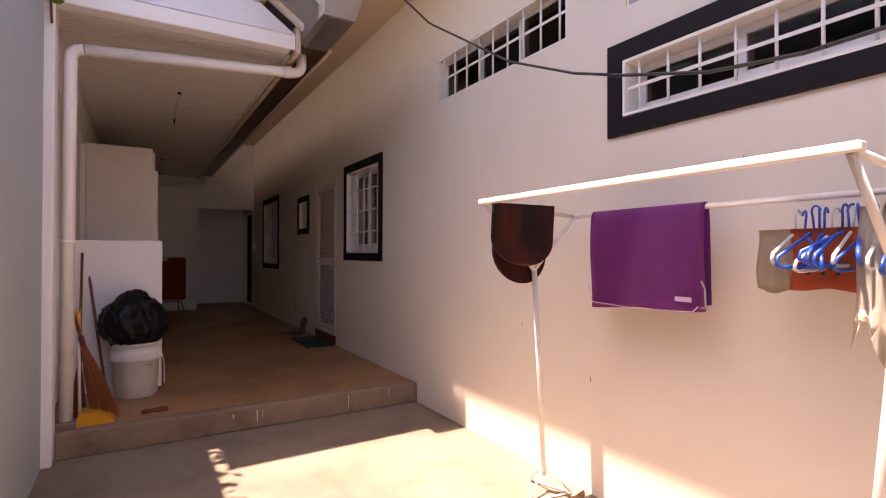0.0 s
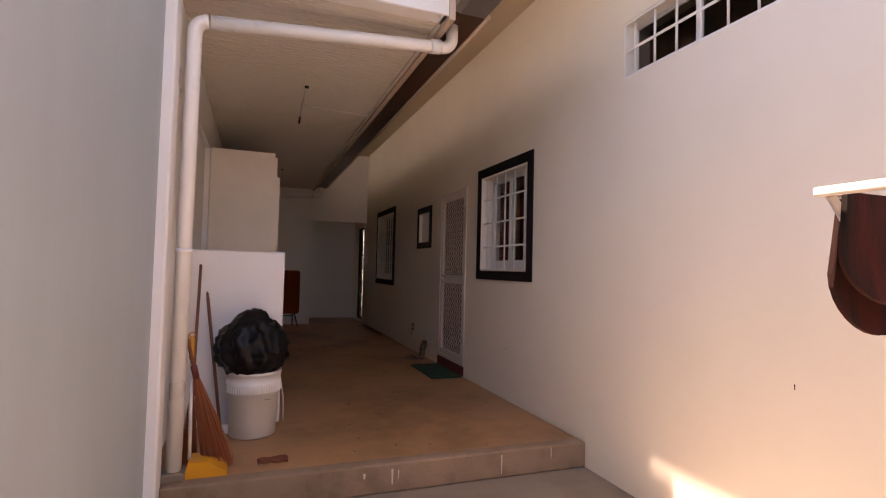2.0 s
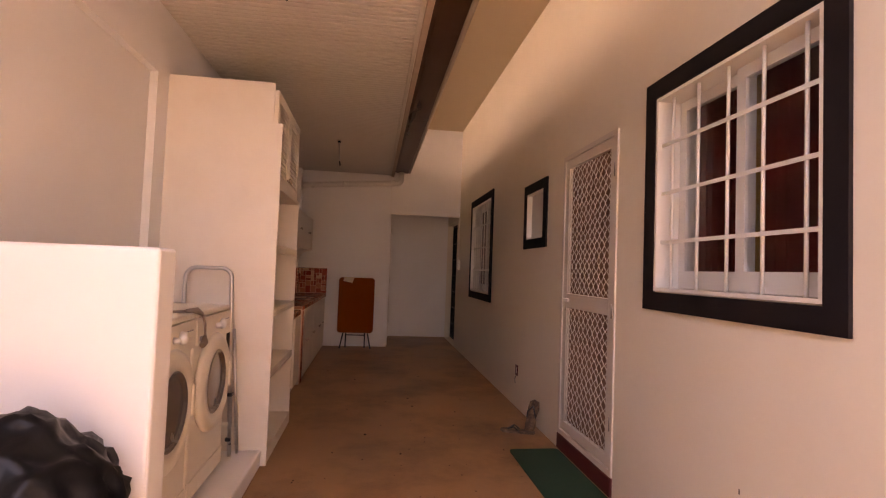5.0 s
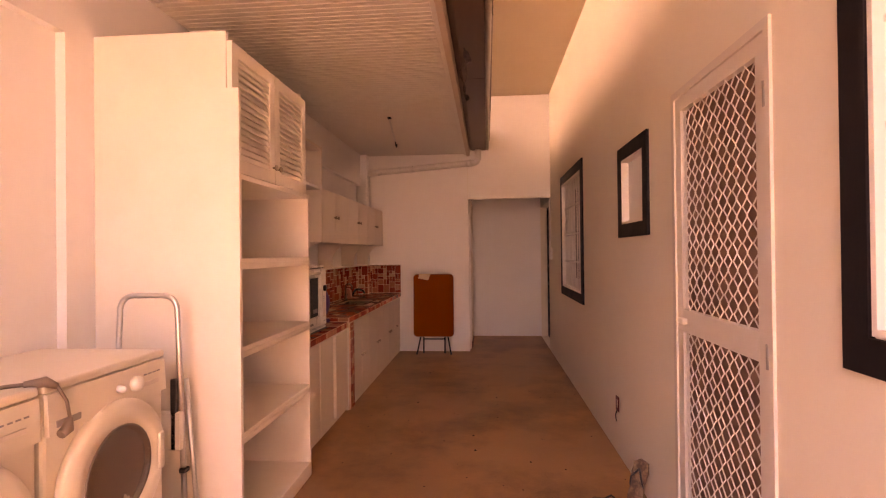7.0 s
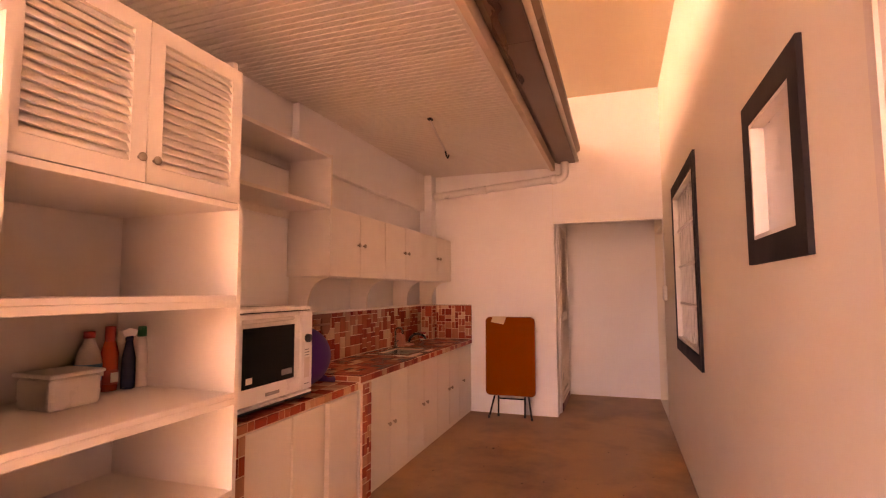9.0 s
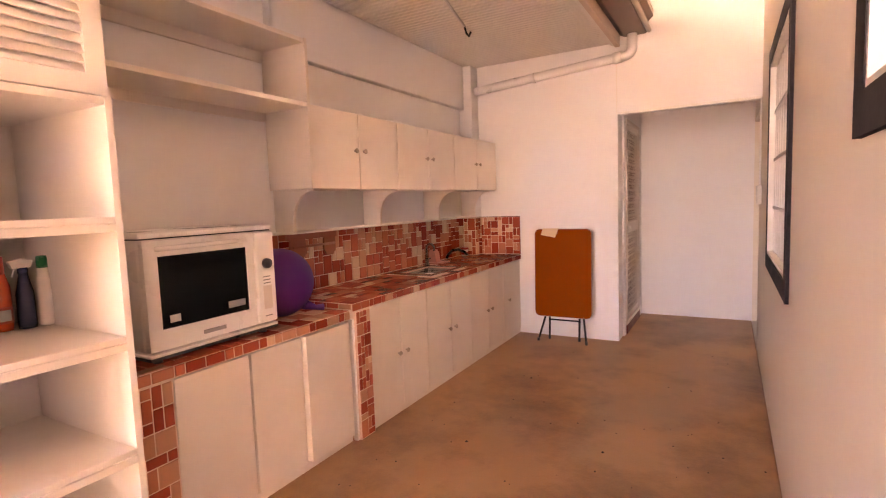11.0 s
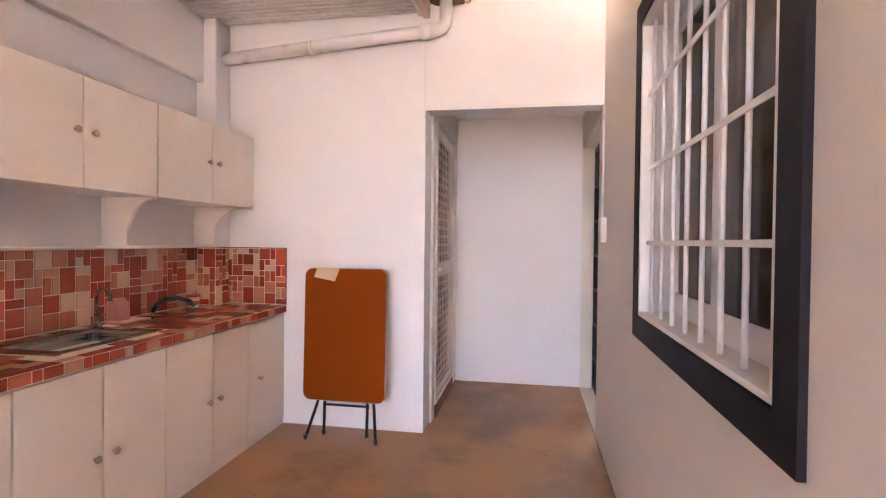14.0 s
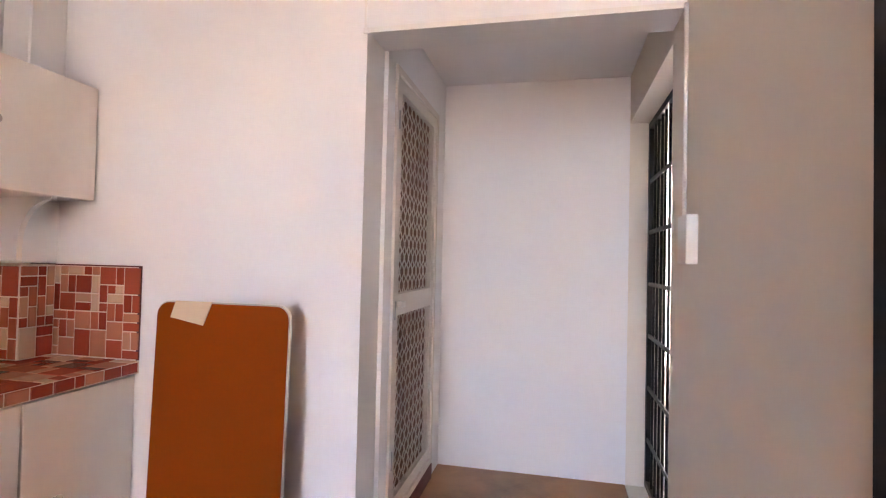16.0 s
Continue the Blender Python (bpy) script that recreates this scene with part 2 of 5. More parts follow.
structure("wall_recess_back", box(1.75, XR + 0.2, YB, YB + 0.2, F, 2.52), WHITE_WALL, "white painted back wall of the recess")
structure("wall_recess_side", panel("x", 1.75, 1.90, YE + 0.2, YB, F, 2.52, [(11.64, 12.445, F, 2.28)]), WHITE_WALL, "white painted side wall of the recess")
structure("ceiling_recess", box(1.75, XR, YE + 0.2, YB + 0.15, 2.52, 2.62), WHITE_WALL, "white painted recess ceiling", "ceiling")
structure("wall_west", panel("x", 0.15, 0.30, YS, YE, F, 4.2), WHITE_WALL, "white painted back wall of the laundry and kitchen")
structure("wall_west_beam", box(0.30, XL, YS + 0.1, 6.3, 2.5, ZS), WHITE_WALL, "white painted beam over the laundry recess")
structure("wall_west_column", box(0.30, XL, 6.3, YE, F, ZS), WHITE_WALL, "white painted kitchen wall standing proud of the laundry recess")
structure("floor", box(0.15, XR, YS, YB + 0.15, -0.3, F, 0.012, 2), CONCRETE, "brown stained concrete floor slab with a worn step edge", "floor")
STEP_CEMENT = material("worn cement", (0.27, 0.185, 0.125), 0.85, 0.25, 3, 100, 0.6, stain=(0.12, 0.075, 0.045), stain_amt=0.7, stain_scale=4)
structure("step_edge", box(0.385, XR - 0.001, YS - 0.012, YS + 0.09, 0.0, F + 0.004, 0.012, 2), STEP_CEMENT, "worn grey cement step edge with chips and stains", "step")
structure("ground", box(-400, 400, -400, 400, -0.6, 0.0), YARD, "rough concrete yard ground with dust and stains", "ground")
structure("wall_yard", panel("x", 0.11, 0.33, -5.0, YS, 0, 3.3), GREY_WALL, "grey painted yard boundary wall with faint vertical streaks")
structure("wall_yard_back", panel("y", -5.2, -5.0, 0.11, XR + 0.2, 0, 3.0), GREY_WALL, "grey painted wall closing the yard")
def ribbed_ceiling():
    """Narrow strips with a groove between them, all in one mesh."""
    bm = bmesh.new()
    y = YS - 0.15
    while y < YE - 0.01:
        y1 = min(y + 0.10, YE)
        for a, b in ((0.005, 0.045), (0.055, 0.095)):
            if y + b < y1 + 0.001:
                bm_box(bm, 0.30, 1.86, y + a, y + b, ZS, ZS + 0.02, 0.003)
        y += 0.10
    bm_box(bm, 0.30, 1.86, YS - 0.15, YE, ZS + 0.02, ZS + 0.04)
    return bm


structure("ceiling_low", ribbed_ceiling(), PVC, "white ribbed lean-to ceiling of narrow strips", "ceiling")
structure("ceiling_high", prism([(2.04, -5.0), (XR, -5.0), (XR, YE), (1.30, YE), (1.30, 3.2), (2.04, 3.2)], ZC, ZC + 0.12, "z"), CEIL, "smooth cream eave ceiling under the house roof", "ceiling")
# made-up closed box behind the house wall, keeping the windows dark
structure("room_shell_back", box(5.0, 5.1, -5.0, 11.2, -0.3, ZC), ROOM_SHELL, "back of the made-up box keeping the windows dark")
structure("room_shell_floor", box(XR + 0.2, 5.0, -5.0, 11.2, -0.3, F - 0.01), ROOM_SHELL, "floor of the made-up box keeping the windows dark", "floor")
structure("room_shell_top", box(XR + 0.2, 5.0, -5.0, 11.2, ZC, ZC + 0.1), ROOM_SHELL, "top of the made-up box keeping the windows dark", "ceiling")
structure("room_shell_side", box(XR + 0.2, 5.0, 11.1, 11.2, F, ZC), ROOM_SHELL, "side of the made-up box keeping the windows dark")
structure("room_shell_front", box(XR + 0.2, 5.0, -5.1, -5.0, -0.3, ZC), ROOM_SHELL, "front of the made-up box keeping the windows dark")
structure("wall_passage", box(4.2, 4.35, 11.2, 20.0, 0, 4.5), WHITE_WALL, "white wall across the passage outside")
# unseen wall added against the sun; its lower far part lets some in
structure("passage_sun_block", prism([(YB + 0.2, 0.0), (20.0, 0.0), (20.0, 3.3), (14.5, 3.3), (14.5, 4.5), (YB + 0.2, 4.5)], XR, XR + 0.2, "x"), WHITE_WALL, "white wall added beyond the recess to block the sun")
# added cover; its length sets how much daylight reaches the recess
structure("passage_light_cover", box(XR + 0.2, 4.2, 11.2, 15.7, 2.6, 2.7), CEIL, "cream cover added over the side passage to hold back daylight", "ceiling")
# made-up board that narrows the gap so less skylight enters
structure("skylight_stop", box(1.60, 1.64, 3.2, YE, 3.2, ZC - 0.21), CEIL, "made-up cream board cutting skylight through the gap above the lean-to roof")
# out-of-view slab added to keep direct sun off the passage
structure("unseen_house_roof", prism([(2.0, 3.82), (5.3, 5.6), (5.3, 5.7), (2.0, 3.92)], -5.2, 13.0, "y"), METAL, "unseen metal roof added over the house to keep the sun off", "roof")

# ---- roof edge, gutter and rain pipes ----
ROOF_Y = 3.14
roof = thing("lean_to_roof", (1.0, 7.0, 3.0), "sloping metal lean-to roof with a boarded gable end", "roof", kind="structure")
part("roof_sheet", prism([(1.93, 3.06), (0.1, 4.36), (0.1, 4.44), (1.93, 3.14)], ROOF_Y, YE + 0.1, "y"), METAL, roof)
GABLE = material("lavender white gable boards", (0.74, 0.74, 0.80), 0.5, 0.05, 2, 50, 0.1, stain=(0.5, 0.48, 0.5), stain_amt=0.3)
for i in range(7):
    z0 = 3.0 + i * 0.19
    xr0, xr1 = 1.86 - (z0 - 3.0) * 1.41, 1.86 - (z0 + 0.185 - 3.0) * 1.41
    if xr1 > 0.2:
        part("gable_board", prism([(0.16, z0), (xr0, z0), (xr1, z0 + 0.185), (0.16, z0 + 0.185)], YS - 0.16, YS - 0.12 + 0.004 * (i % 2), "y"), GABLE, roof)
part("verge_trim", prism([(1.97, 2.99), (0.1, 4.31), (0.1, 4.40), (1.97, 3.08)], YS - 0.22, YS - 0.165, "y"), WHITE_PAINT, roof)
part("gable_beam", box(0.33, 1.86, YS - 0.155, YS - 0.03, ZS - 0.012, ZS + 0.1, 0.006), WHITE_WALL, roof)
FASCIA = material("faded cream fascia", (0.58, 0.46, 0.37), 0.6, 0.25, 2, 50, 0.2, stretch=(1, 0.15, 1))
part("fascia", box(1.862, 1.905, YS - 0.15, YE, ZS - 0.03, ZS + 0.18, 0.004), FASCIA, roof)
part("edge_bead", box(1.83, 1.862, YS - 0.15, YE, ZS - 0.012, ZS, 0.003), PVC, roof)

GUTTER = material("brown coated gutter metal", (0.14, 0.075, 0.045), 0.3, 0.3, 1.5, 50, 0.08, metal=0.6, stretch=(1, 0.2, 1))
GUTTER_LIP = material("pale gutter edge", (0.5, 0.42, 0.35), 0.35, 0.15, 2, 50, 0.08, metal=0.4)
gutter = thing("roof_gutter", (2.05, 7.0, 2.98), "brown coated metal box gutter along the lean-to roof edge", "gutter", kind="structure")
GP = [(1.915, 3.14), (1.915, 2.97), (1.96, 2.955), (2.12, 2.955), (2.13, 2.99), (2.13, 3.05), (2.17, 3.09), (2.17, 3.13), (2.185, 3.13), (2.185, 3.08), (2.145, 3.045), (2.145, 2.98), (2.125, 2.945), (1.95, 2.945), (1.908, 2.965), (1.908, 3.14)]
part("gutter_end", prism(GP, 3.02, 3.62, "y"), METAL, gutter, "dull galvanised end length")
for a, b in ((3.625, 5.6), (5.605, 8.4), (8.405, YE - 0.005)):
    part("gutter_length", prism(GP, a, b, "y"), GUTTER, gutter)
part("end_cap", prism([(1.91, 3.13), (1.91, 2.95), (2.12, 2.95), (2.18, 3.09), (2.18, 3.13)], 3.005, 3.018, "y"), METAL, gutter)
part("rolled_lip", tube([(2.150, 3.63, 2.965), (2.150, YE - 0.01, 2.965)], 0.020, 12), GUTTER_LIP, gutter, "pale rolled gutter edge")


def arc(c, r, a0, a1, ux, uy, n=7):
    """Points of an arc round c in the plane of two directions."""
    c, ux, uy = Vector(c), Vector(ux), Vector(uy)
    return [c + ux * (r * math.cos(radians(a0 + (a1 - a0) * i / n))) + uy * (r * math.sin(radians(a0 + (a1 - a0) * i / n))) for i in range(n + 1)]


PX, PY = 0.445, 3.80
rain = thing("rain_pipe", (PX, PY, F), "white plastic rain pipe across the porch front", "pipe", kind="structure")
part("upright", tube([(PX - 0.012, PY + 0.03, F), (PX, PY, 2.60)] + [Vector(p) for p in arc((PX + 0.07, PY, 2.62), 0.07, 180, 90, (1, 0, 0), (0, 0, 1))], 0.040, 14), PIPE, rain)
part("crossing", tube([(PX + 0.08, PY, 2.692), (1.87, PY, 2.79)] + [Vector(p) for p in arc((1.90, PY, 2.86), 0.07, -90, 0, (1, 0, 0), (0, 0, 1))] + [(1.97, PY, 2.95)], 0.040, 14), PIPE, rain)
part("elbow_collar", tube([(1.82, PY, 2.786), (1.89, PY, 2.793)], 0.047, 14), PIPE, rain)
part("pipe_clip", tube([(PX - 0.006, PY + 0.014, 1.395), (PX - 0.005, PY + 0.013, 1.42)], 0.044, 14), PIPE, rain)
part("foot_block", box(PX - 0.07, PX + 0.05, PY - 0.03, PY + 0.08, F, F + 0.05, 0.01, 2), YARD, rain, "rough mortar foot")
rain2 = thing("drain_pipe", (1.2, YE - 0.06, 2.66), "white plastic drain pipe under the end of the gutter", "pipe", kind="structure")
part("crossing", tube([(0.492, YE - 0.06, 2.655), (1.92, YE - 0.06, 2.765)] + [Vector(p) for p in arc((1.95, YE - 0.06, 2.835), 0.07, -90, 0, (1, 0, 0), (0, 0, 1))] + [(2.02, YE - 0.06, 2.96)], 0.042, 14), PIPE, rain2)
part("elbow_collar", tube([(1.86, YE - 0.06, 2.76), (1.93, YE - 0.06, 2.766)], 0.05, 14), PIPE, rain2)
part("strap", tube([(1.1, YE - 0.06, 2.70), (1.13, YE - 0.06, 2.703)], 0.046, 14), PIPE, rain2)

structure("pier", box(0.20, 0.385, YS - 0.12, YS + 0.04, 0, ZS + 0.1, 0.012, 2), WHITE_WALL, "white painted pier where the yard wall meets the porch")
structure("pier_corner", box(XL, 0.49, YE - 0.16, YE, 2.124, ZS, 0.006), WHITE_WALL, "white painted corner pier above the wall cabinets")
structure("pier_corner_low", box(XL, 0.49, YE - 0.16, YE, 1.375, 1.642, 0.006), WHITE_WALL, "white painted corner pier under the wall cabinets")
structure("beam_kitchen", box(XL, XL + 0.06, 8.66, YE - 0.16, 2.47, ZS, 0.006), WHITE_WALL, "white painted beam standing proud of the kitchen wall", "trim")
structure("lintel_edge", box(1.867, XR, YE - 0.006, YE, 2.275, 2.295), WHITE_PAINT, "thin white trim along the recess lintel", "trim")
structure("wall_joint", box(1.870, 1.878, YE - 0.004, YE, 2.295, 2.75), WHITE_PAINT, "thin raised joint in the end wall", "trim")
structure("partition_wall", box(0.30, 1.02, 4.745, 4.875, F, 1.44, 0.012, 3), WHITE_WALL, "low white painted partition wall beside the laundry")
structure("laundry_plinth", box(0.30, 1.0, 4.875, 6.458, F, 0.27, 0.01, 2), WHITE_WALL, "low white painted plinth under the washing machines", "plinth")

CURTAIN = material("dark red curtain", (0.24, 0.022, 0.014), 0.9, 0.3, 4, 120, 0.3)
CURTAIN_Y = material("mustard curtain stripe", (0.45, 0.27, 0.06), 0.9, 0.2, 4, 120, 0.3)
FROST = material("frosted white pane", (0.80, 0.78, 0.75), 0.3, 0.03, 3, 50, 0.03)


def curtain(parent, y0, y1, z0, z1, x, mat, name="curtain", waves=9):
    bm = bmesh.new()
    n = waves * 8
    cols = []
    for i in range(n + 1):
        t = i / n
        a = x + 0.025 * math.sin(t * waves * 2 * math.pi) + 0.008 * math.sin(t * 5)
        cols.append([bm.verts.new((a + 0.006 * math.sin(j + i * 0.3), y0 + (y1 - y0) * t, z0 + (z1 - z0) * j / 3)) for j in range(4)])
    for a, b in zip(cols, cols[1:]):
        for j in range(3):
            bm.faces.new((a[j], b[j], b[j + 1], a[j + 1])).smooth = True
    bmesh.ops.solidify(bm, geom=bm.faces[:], thickness=0.003)
    return part(name, bm, mat, parent)


def frame_ring(x0, x1, y0, y1, z0, z1, w):
    """A rectangular frame in one piece."""
    return panel("x", x0, x1, y0, y1, z0, z1, [(y0 + w, y1 - w, z0 + w, z1 - w)])


def barred_window(name, hole, label, nv, nh, surround=0.09, sashes=2, curtains=None, rail=0.05, glass=None):
    y0, y1, z0, z1 = hole
    w = thing(name, (XR, (y0 + y1) / 2, z0), label, "window", kind="structure")
    if surround:
        s = surround
        part("surround", frame_ring(XR - 0.016, XR - 0.001, y0 - s, y1 + s, z0 - s, z1 + s, s - 0.004), DARK_TRIM, w, "dark painted surround")
    part("lining", frame_ring(XR - 0.013 if surround else XR + 0.002, XR + 0.2, y0 - 0.002 if surround else y0 + 0.002, y1 - 0.002, z0 + 0.002, z1 - 0.002, 0.016), WHITE_PAINT, w, "white painted lining")
    k = (y1 - y0 - 0.04) / sashes
    for i in range(sashes):
        a = y0 + 0.02 + i * k - (0.02 if i else 0)
        b = y0 + 0.02 + (i + 1) * k + (0.02 if i < sashes - 1 else 0)
        x = XR + 0.075 + 0.03 * (i % 2)
        sash = part("sash", frame_ring(x, x + 0.028, a, b, z0 + 0.02, z1 - 0.02, rail), SASH, w)
        part("bottom_rail", box(x - 0.002, x + 0.0, a + rail, b - rail, z0 + 0.022, z0 + 0.022 + rail * 1.6), SASH, sash)
        g = part("pane", box(x + 0.012, x + 0.016, a + rail - 0.004, b - rail + 0.004, z0 + rail, z1 - rail), glass or GLASS, sash)
        g.visible_shadow = False
    xb = XR + 0.022
    for i in range(nv):
        y = y0 + (y1 - y0) * (i + 0.5) / nv if nv > 4 else y0 + (y1 - y0) * (i + 1) / (nv + 1)
        part("bar", tube([(xb, y, z0 + 0.016), (xb, y, z1 - 0.016)], 0.0075, 6), WHITE_PAINT, w)
    for j in range(nh):
        z = z0 + (z1 - z0) * (j + 1) / (nh + 1)
        part("crossbar", box(xb - 0.011, xb - 0.005, y0 + 0.016, y1 - 0.016, z - 0.008, z + 0.008), WHITE_PAINT, w)
    if curtains == "red":
        curtain(w, y0 - 0.05, y0 + 0.50, z0 - 0.05, z1 + 0.05, XR + 0.225, CURTAIN)
        curtain(w, y0 + 0.50, y0 + 0.62, z0 - 0.05, z1 + 0.05, XR + 0.22, CURTAIN_Y, "curtain_stripe", 2)
        curtain(w, y0 + 0.62, y1 + 0.05, z0 - 0.05, z1 + 0.05, XR + 0.225, CURTAIN)
    return w


barred_window("window_1", HOLES[0], "sliding window with white bars, dark surround and red curtains", 5, 3, curtains="red", glass=CLEAR_GLASS)
barred_window("window_2", HOLES[1], "sliding window with close white bars and a dark surround", 8, 3)
barred_window("window_4", HOLES[4], "high narrow window with white bars and glass panes", 9, 1, 0, 3, rail=0.025)
barred_window("window_5", HOLES[5], "high wide window with white bars and a broad dark surround", 7, 1, 0.095, 2, rail=0.035)
barred_window("window_6", HOLES[6], "high window with white bars and an obscured pane", 4, 1, 0, 2, rail=0.025)
y0, y1, z0, z1 = HOLES[2]
w3 = thing("window_3", (XR, 7.35, z0), "small fixed window with a white pane and dark surround", "window", kind="structure")
part("surround", frame_ring(XR - 0.016, XR - 0.001, y0 - 0.085, y1 + 0.085, z0 - 0.085, z1 + 0.085, 0.082), DARK_TRIM, w3, "dark painted surround")
part("lining", frame_ring(XR - 0.013, XR + 0.10, y0 - 0.002, y1 + 0.002, z0 - 0.002, z1 + 0.002, 0.014), WHITE_PAINT, w3)
part("pane", box(XR + 0.03, XR + 0.04, y0 + 0.012, y1 - 0.012, z0 + 0.012, z1 - 0.012), FROST, w3, "white frosted pane")


# ---- doors ----
def diamond_mesh(x, y0, y1, z0, z1, pitch=0.036, period=0.064, r=0.0030):
    """Welded diamond mesh: zigzag strands that touch their neighbours."""
    bm = bmesh.new()
    n = max(2, round((y1 - y0) / pitch))
    p = (y1 - y0) / n
    steps = max(2, round((z1 - z0) / period)) * 2
    for i in range(n + 1):
        s = 1 if i % 2 else -1
        amp = p * 0.47
        pts = []
        for k in range(steps + 1):
            z = z0 + (z1 - z0) * k / steps
            y = y0 + i * p + s * amp * (1 if k % 2 else -1)
            pts.append((x + 0.002 * s, min(max(y, y0), y1), z))
        bm_tube(bm, pts, r, 4, False)
    return bm


WOOD_DOOR = material("dark red wooden door", (0.11, 0.040, 0.028), 0.45, 0.25, 3, 60, 0.15, stretch=(1, 1, 0.1))
SCREEN = material("brown insect screen", (0.24, 0.13, 0.09), 0.7, 0.15, 8, 220, 0.4)
RED_SILL = material("oxblood painted sill", (0.13, 0.018, 0.014), 0.5, 0.2, 6, 70, 0.15)
DOOR_WHITE = material("off white door paint", (0.70, 0.63, 0.56), 0.42, 0.05, 3, 60, 0.06, stain=(0.5, 0.4, 0.32), stain_amt=0.2)


def screen_door(name, xf, y0, y1, z0, z1, into, label, near_latch=False):
    """A metal screen door in its frame; into is +1 or -1, the side that lies indoors."""
    d = thing(name, (xf, (y0 + y1) / 2, z0), label, "door", kind="structure")
    s = into
    xs = sorted((xf - 0.02 * s, xf + 0.05 * s))
    part("door_frame", frame_ring(xs[0], xs[1], y0 - 0.035, y1 + 0.035, z0 - 0.04, z1 + 0.035, 0.033), DOOR_WHITE, d)
    x0, x1 = sorted((xf - 0.012 * s, xf + 0.022 * s))
    bm = frame_ring(x0, x1, y0, y1, z0, z1, 0.06)
    zm = z0 + (z1 - z0) * 0.475
    bm_box(bm, x0, x1, y0 + 0.06, y1 - 0.06, zm - 0.05, zm + 0.05, 0.003)
    leaf = part("leaf", bm, DOOR_WHITE, d)
    for a, b in ((z0 + 0.06, zm - 0.05), (zm + 0.05, z1 - 0.06)):
        part("mesh", diamond_mesh(xf, y0 + 0.06, y1 - 0.06, a, b), DOOR_WHITE, leaf, "diamond wire mesh")
        sx0, sx1 = sorted((xf + 0.014 * s, xf + 0.017 * s))
        part("screen", box(sx0, sx1, y0 + 0.05, y1 - 0.05, a - 0.01, b + 0.01), SCREEN, leaf, "brown insect screen")
    hx0, hx1 = sorted((xf - 0.013 * s, xf - 0.035 * s))
    ly = y0 + 0.045 if near_latch else y1 - 0.115
    part("latch", box(hx0, hx1, ly, ly + 0.065, zm - 0.012, zm + 0.016, 0.004, 2), WHITE_PAINT, leaf, "small white latch")
    for z in (z0 + 0.25, zm - 0.02, z1 - 0.2):
        part("hinge", tube([(xf - 0.018 * s, y0 - 0.004, z - 0.04), (xf - 0.018 * s, y0 - 0.004, z + 0.04)], 0.007, 8), METAL, d)
    return d


screen_door("door_1", XR + 0.01, 5.95, 6.71, 0.32, 2.227, 1, "closed off-white screen door with diamond mesh")
structure("door_sill", box(XR - 0.015, XR + 0.2, 5.917, 6.743, F, 0.278, 0.005), RED_SILL, "oxblood red painted door sill", "sill")
structure("door_2", box(XR + 0.10, XR + 0.145, 5.918, 6.742, 0.28, 2.258), WOOD_DOOR, "dark wooden door closed behind the screen door", "door")
screen_door("door_3", 1.89, 11.68, 12.405, 0.30, 2.24, -1, "closed white screen door with diamond mesh in the recess", near_latch=True)
structure("door_sill_recess", box(1.76, 1.912, 11.642, 12.443, F, 0.258, 0.004), RED_SILL, "red painted sill under the recess door", "sill")
structure("door_4", box(1.76, 1.80, 11.645, 12.44, 0.26, 2.278), WOOD_DOOR, "dark wooden door behind the recess screen door", "door")

GX, GY0, GY1, GZ = XR + 0.115, 11.55, 12.635, 2.235
gate = thing("grille_gate", (GX, 12.1, F), "black welded steel grille gate closing the side exit", "gate", kind="structure")
part("gate_frame", frame_ring(GX - 0.015, GX + 0.015, GY0, GY1, F + 0.015, GZ, 0.035), BLACK, gate)
for i in range(10):
    y = GY0 + 0.035 + (GY1 - GY0 - 0.07) / 11 * (i + 1)
    part("bar", tube([(GX, y, F + 0.05), (GX, y, GZ - 0.03)], 0.008, 6), BLACK, gate)
for z in (0.45, 0.74, 1.03, 1.32, 1.61, 1.90):
    part("crossbar", box(GX - 0.012, GX - 0.004, GY0 + 0.03, GY1 - 0.03, z - 0.011, z + 0.011), BLACK, gate)
part("lock", box(GX - 0.03, GX + 0.03, GY0 + 0.04, GY0 + 0.12, 1.08, 1.20, 0.006), BLACK, gate)
part("pull_ring", tube(arc((GX - 0.03, GY0 + 0.28, 1.03), 0.05, 0, 360, (0, 1, 0), (0, 0, 1), 16)[:-1], 0.006, 6, close=True), BLACK, gate)

for y, z, h in ((1.66, 0.62, 0.03), (2.25, 0.86, 0.025), (0.62, 0.32, 0.05), (0.82, 1.72, 0.02), (0.35, 0.55, 0.03), (4.92, 0.62, 0.02)):
    structure("wall_scuff", box(XR - 0.0015, XR, y, y + 0.004, z, z + h), DARK_TRIM, "thin dark scuff mark on the cream wall", "trim")

# ---- kitchen ----
CF = 0.909  # fronts of the base units
KNOB = material("dull brass knob", (0.45, 0.38, 0.30), 0.35, 0.15, 20, 60, 0.05, metal=0.7)
GROUT = material("pale pink grout", (0.76, 0.56, 0.44), 0.8, 0.1, 10, 120, 0.2)
TILE = ramp_material("glazed mosaic tile", [(0.30, 0.045, 0.024), (0.42, 0.085, 0.045), (0.54, 0.20, 0.12), (0.68, 0.43, 0.30), (0.36, 0.06, 0.03), (0.48, 0.13, 0.07), (0.58, 0.28, 0.18), (0.40, 0.075, 0.04)], 0.26)
TILE_MESH = {}


def knob(parent, x, y, z):
    return part("knob", lathe([(0.0, -0.001), (0.006, 0.0), (0.006, 0.012), (0.015, 0.016), (0.016, 0.022), (0.011, 0.027), (0.0, 0.028)], (x, y, z), 12, "x"), KNOB, parent, "small dull brass knob")


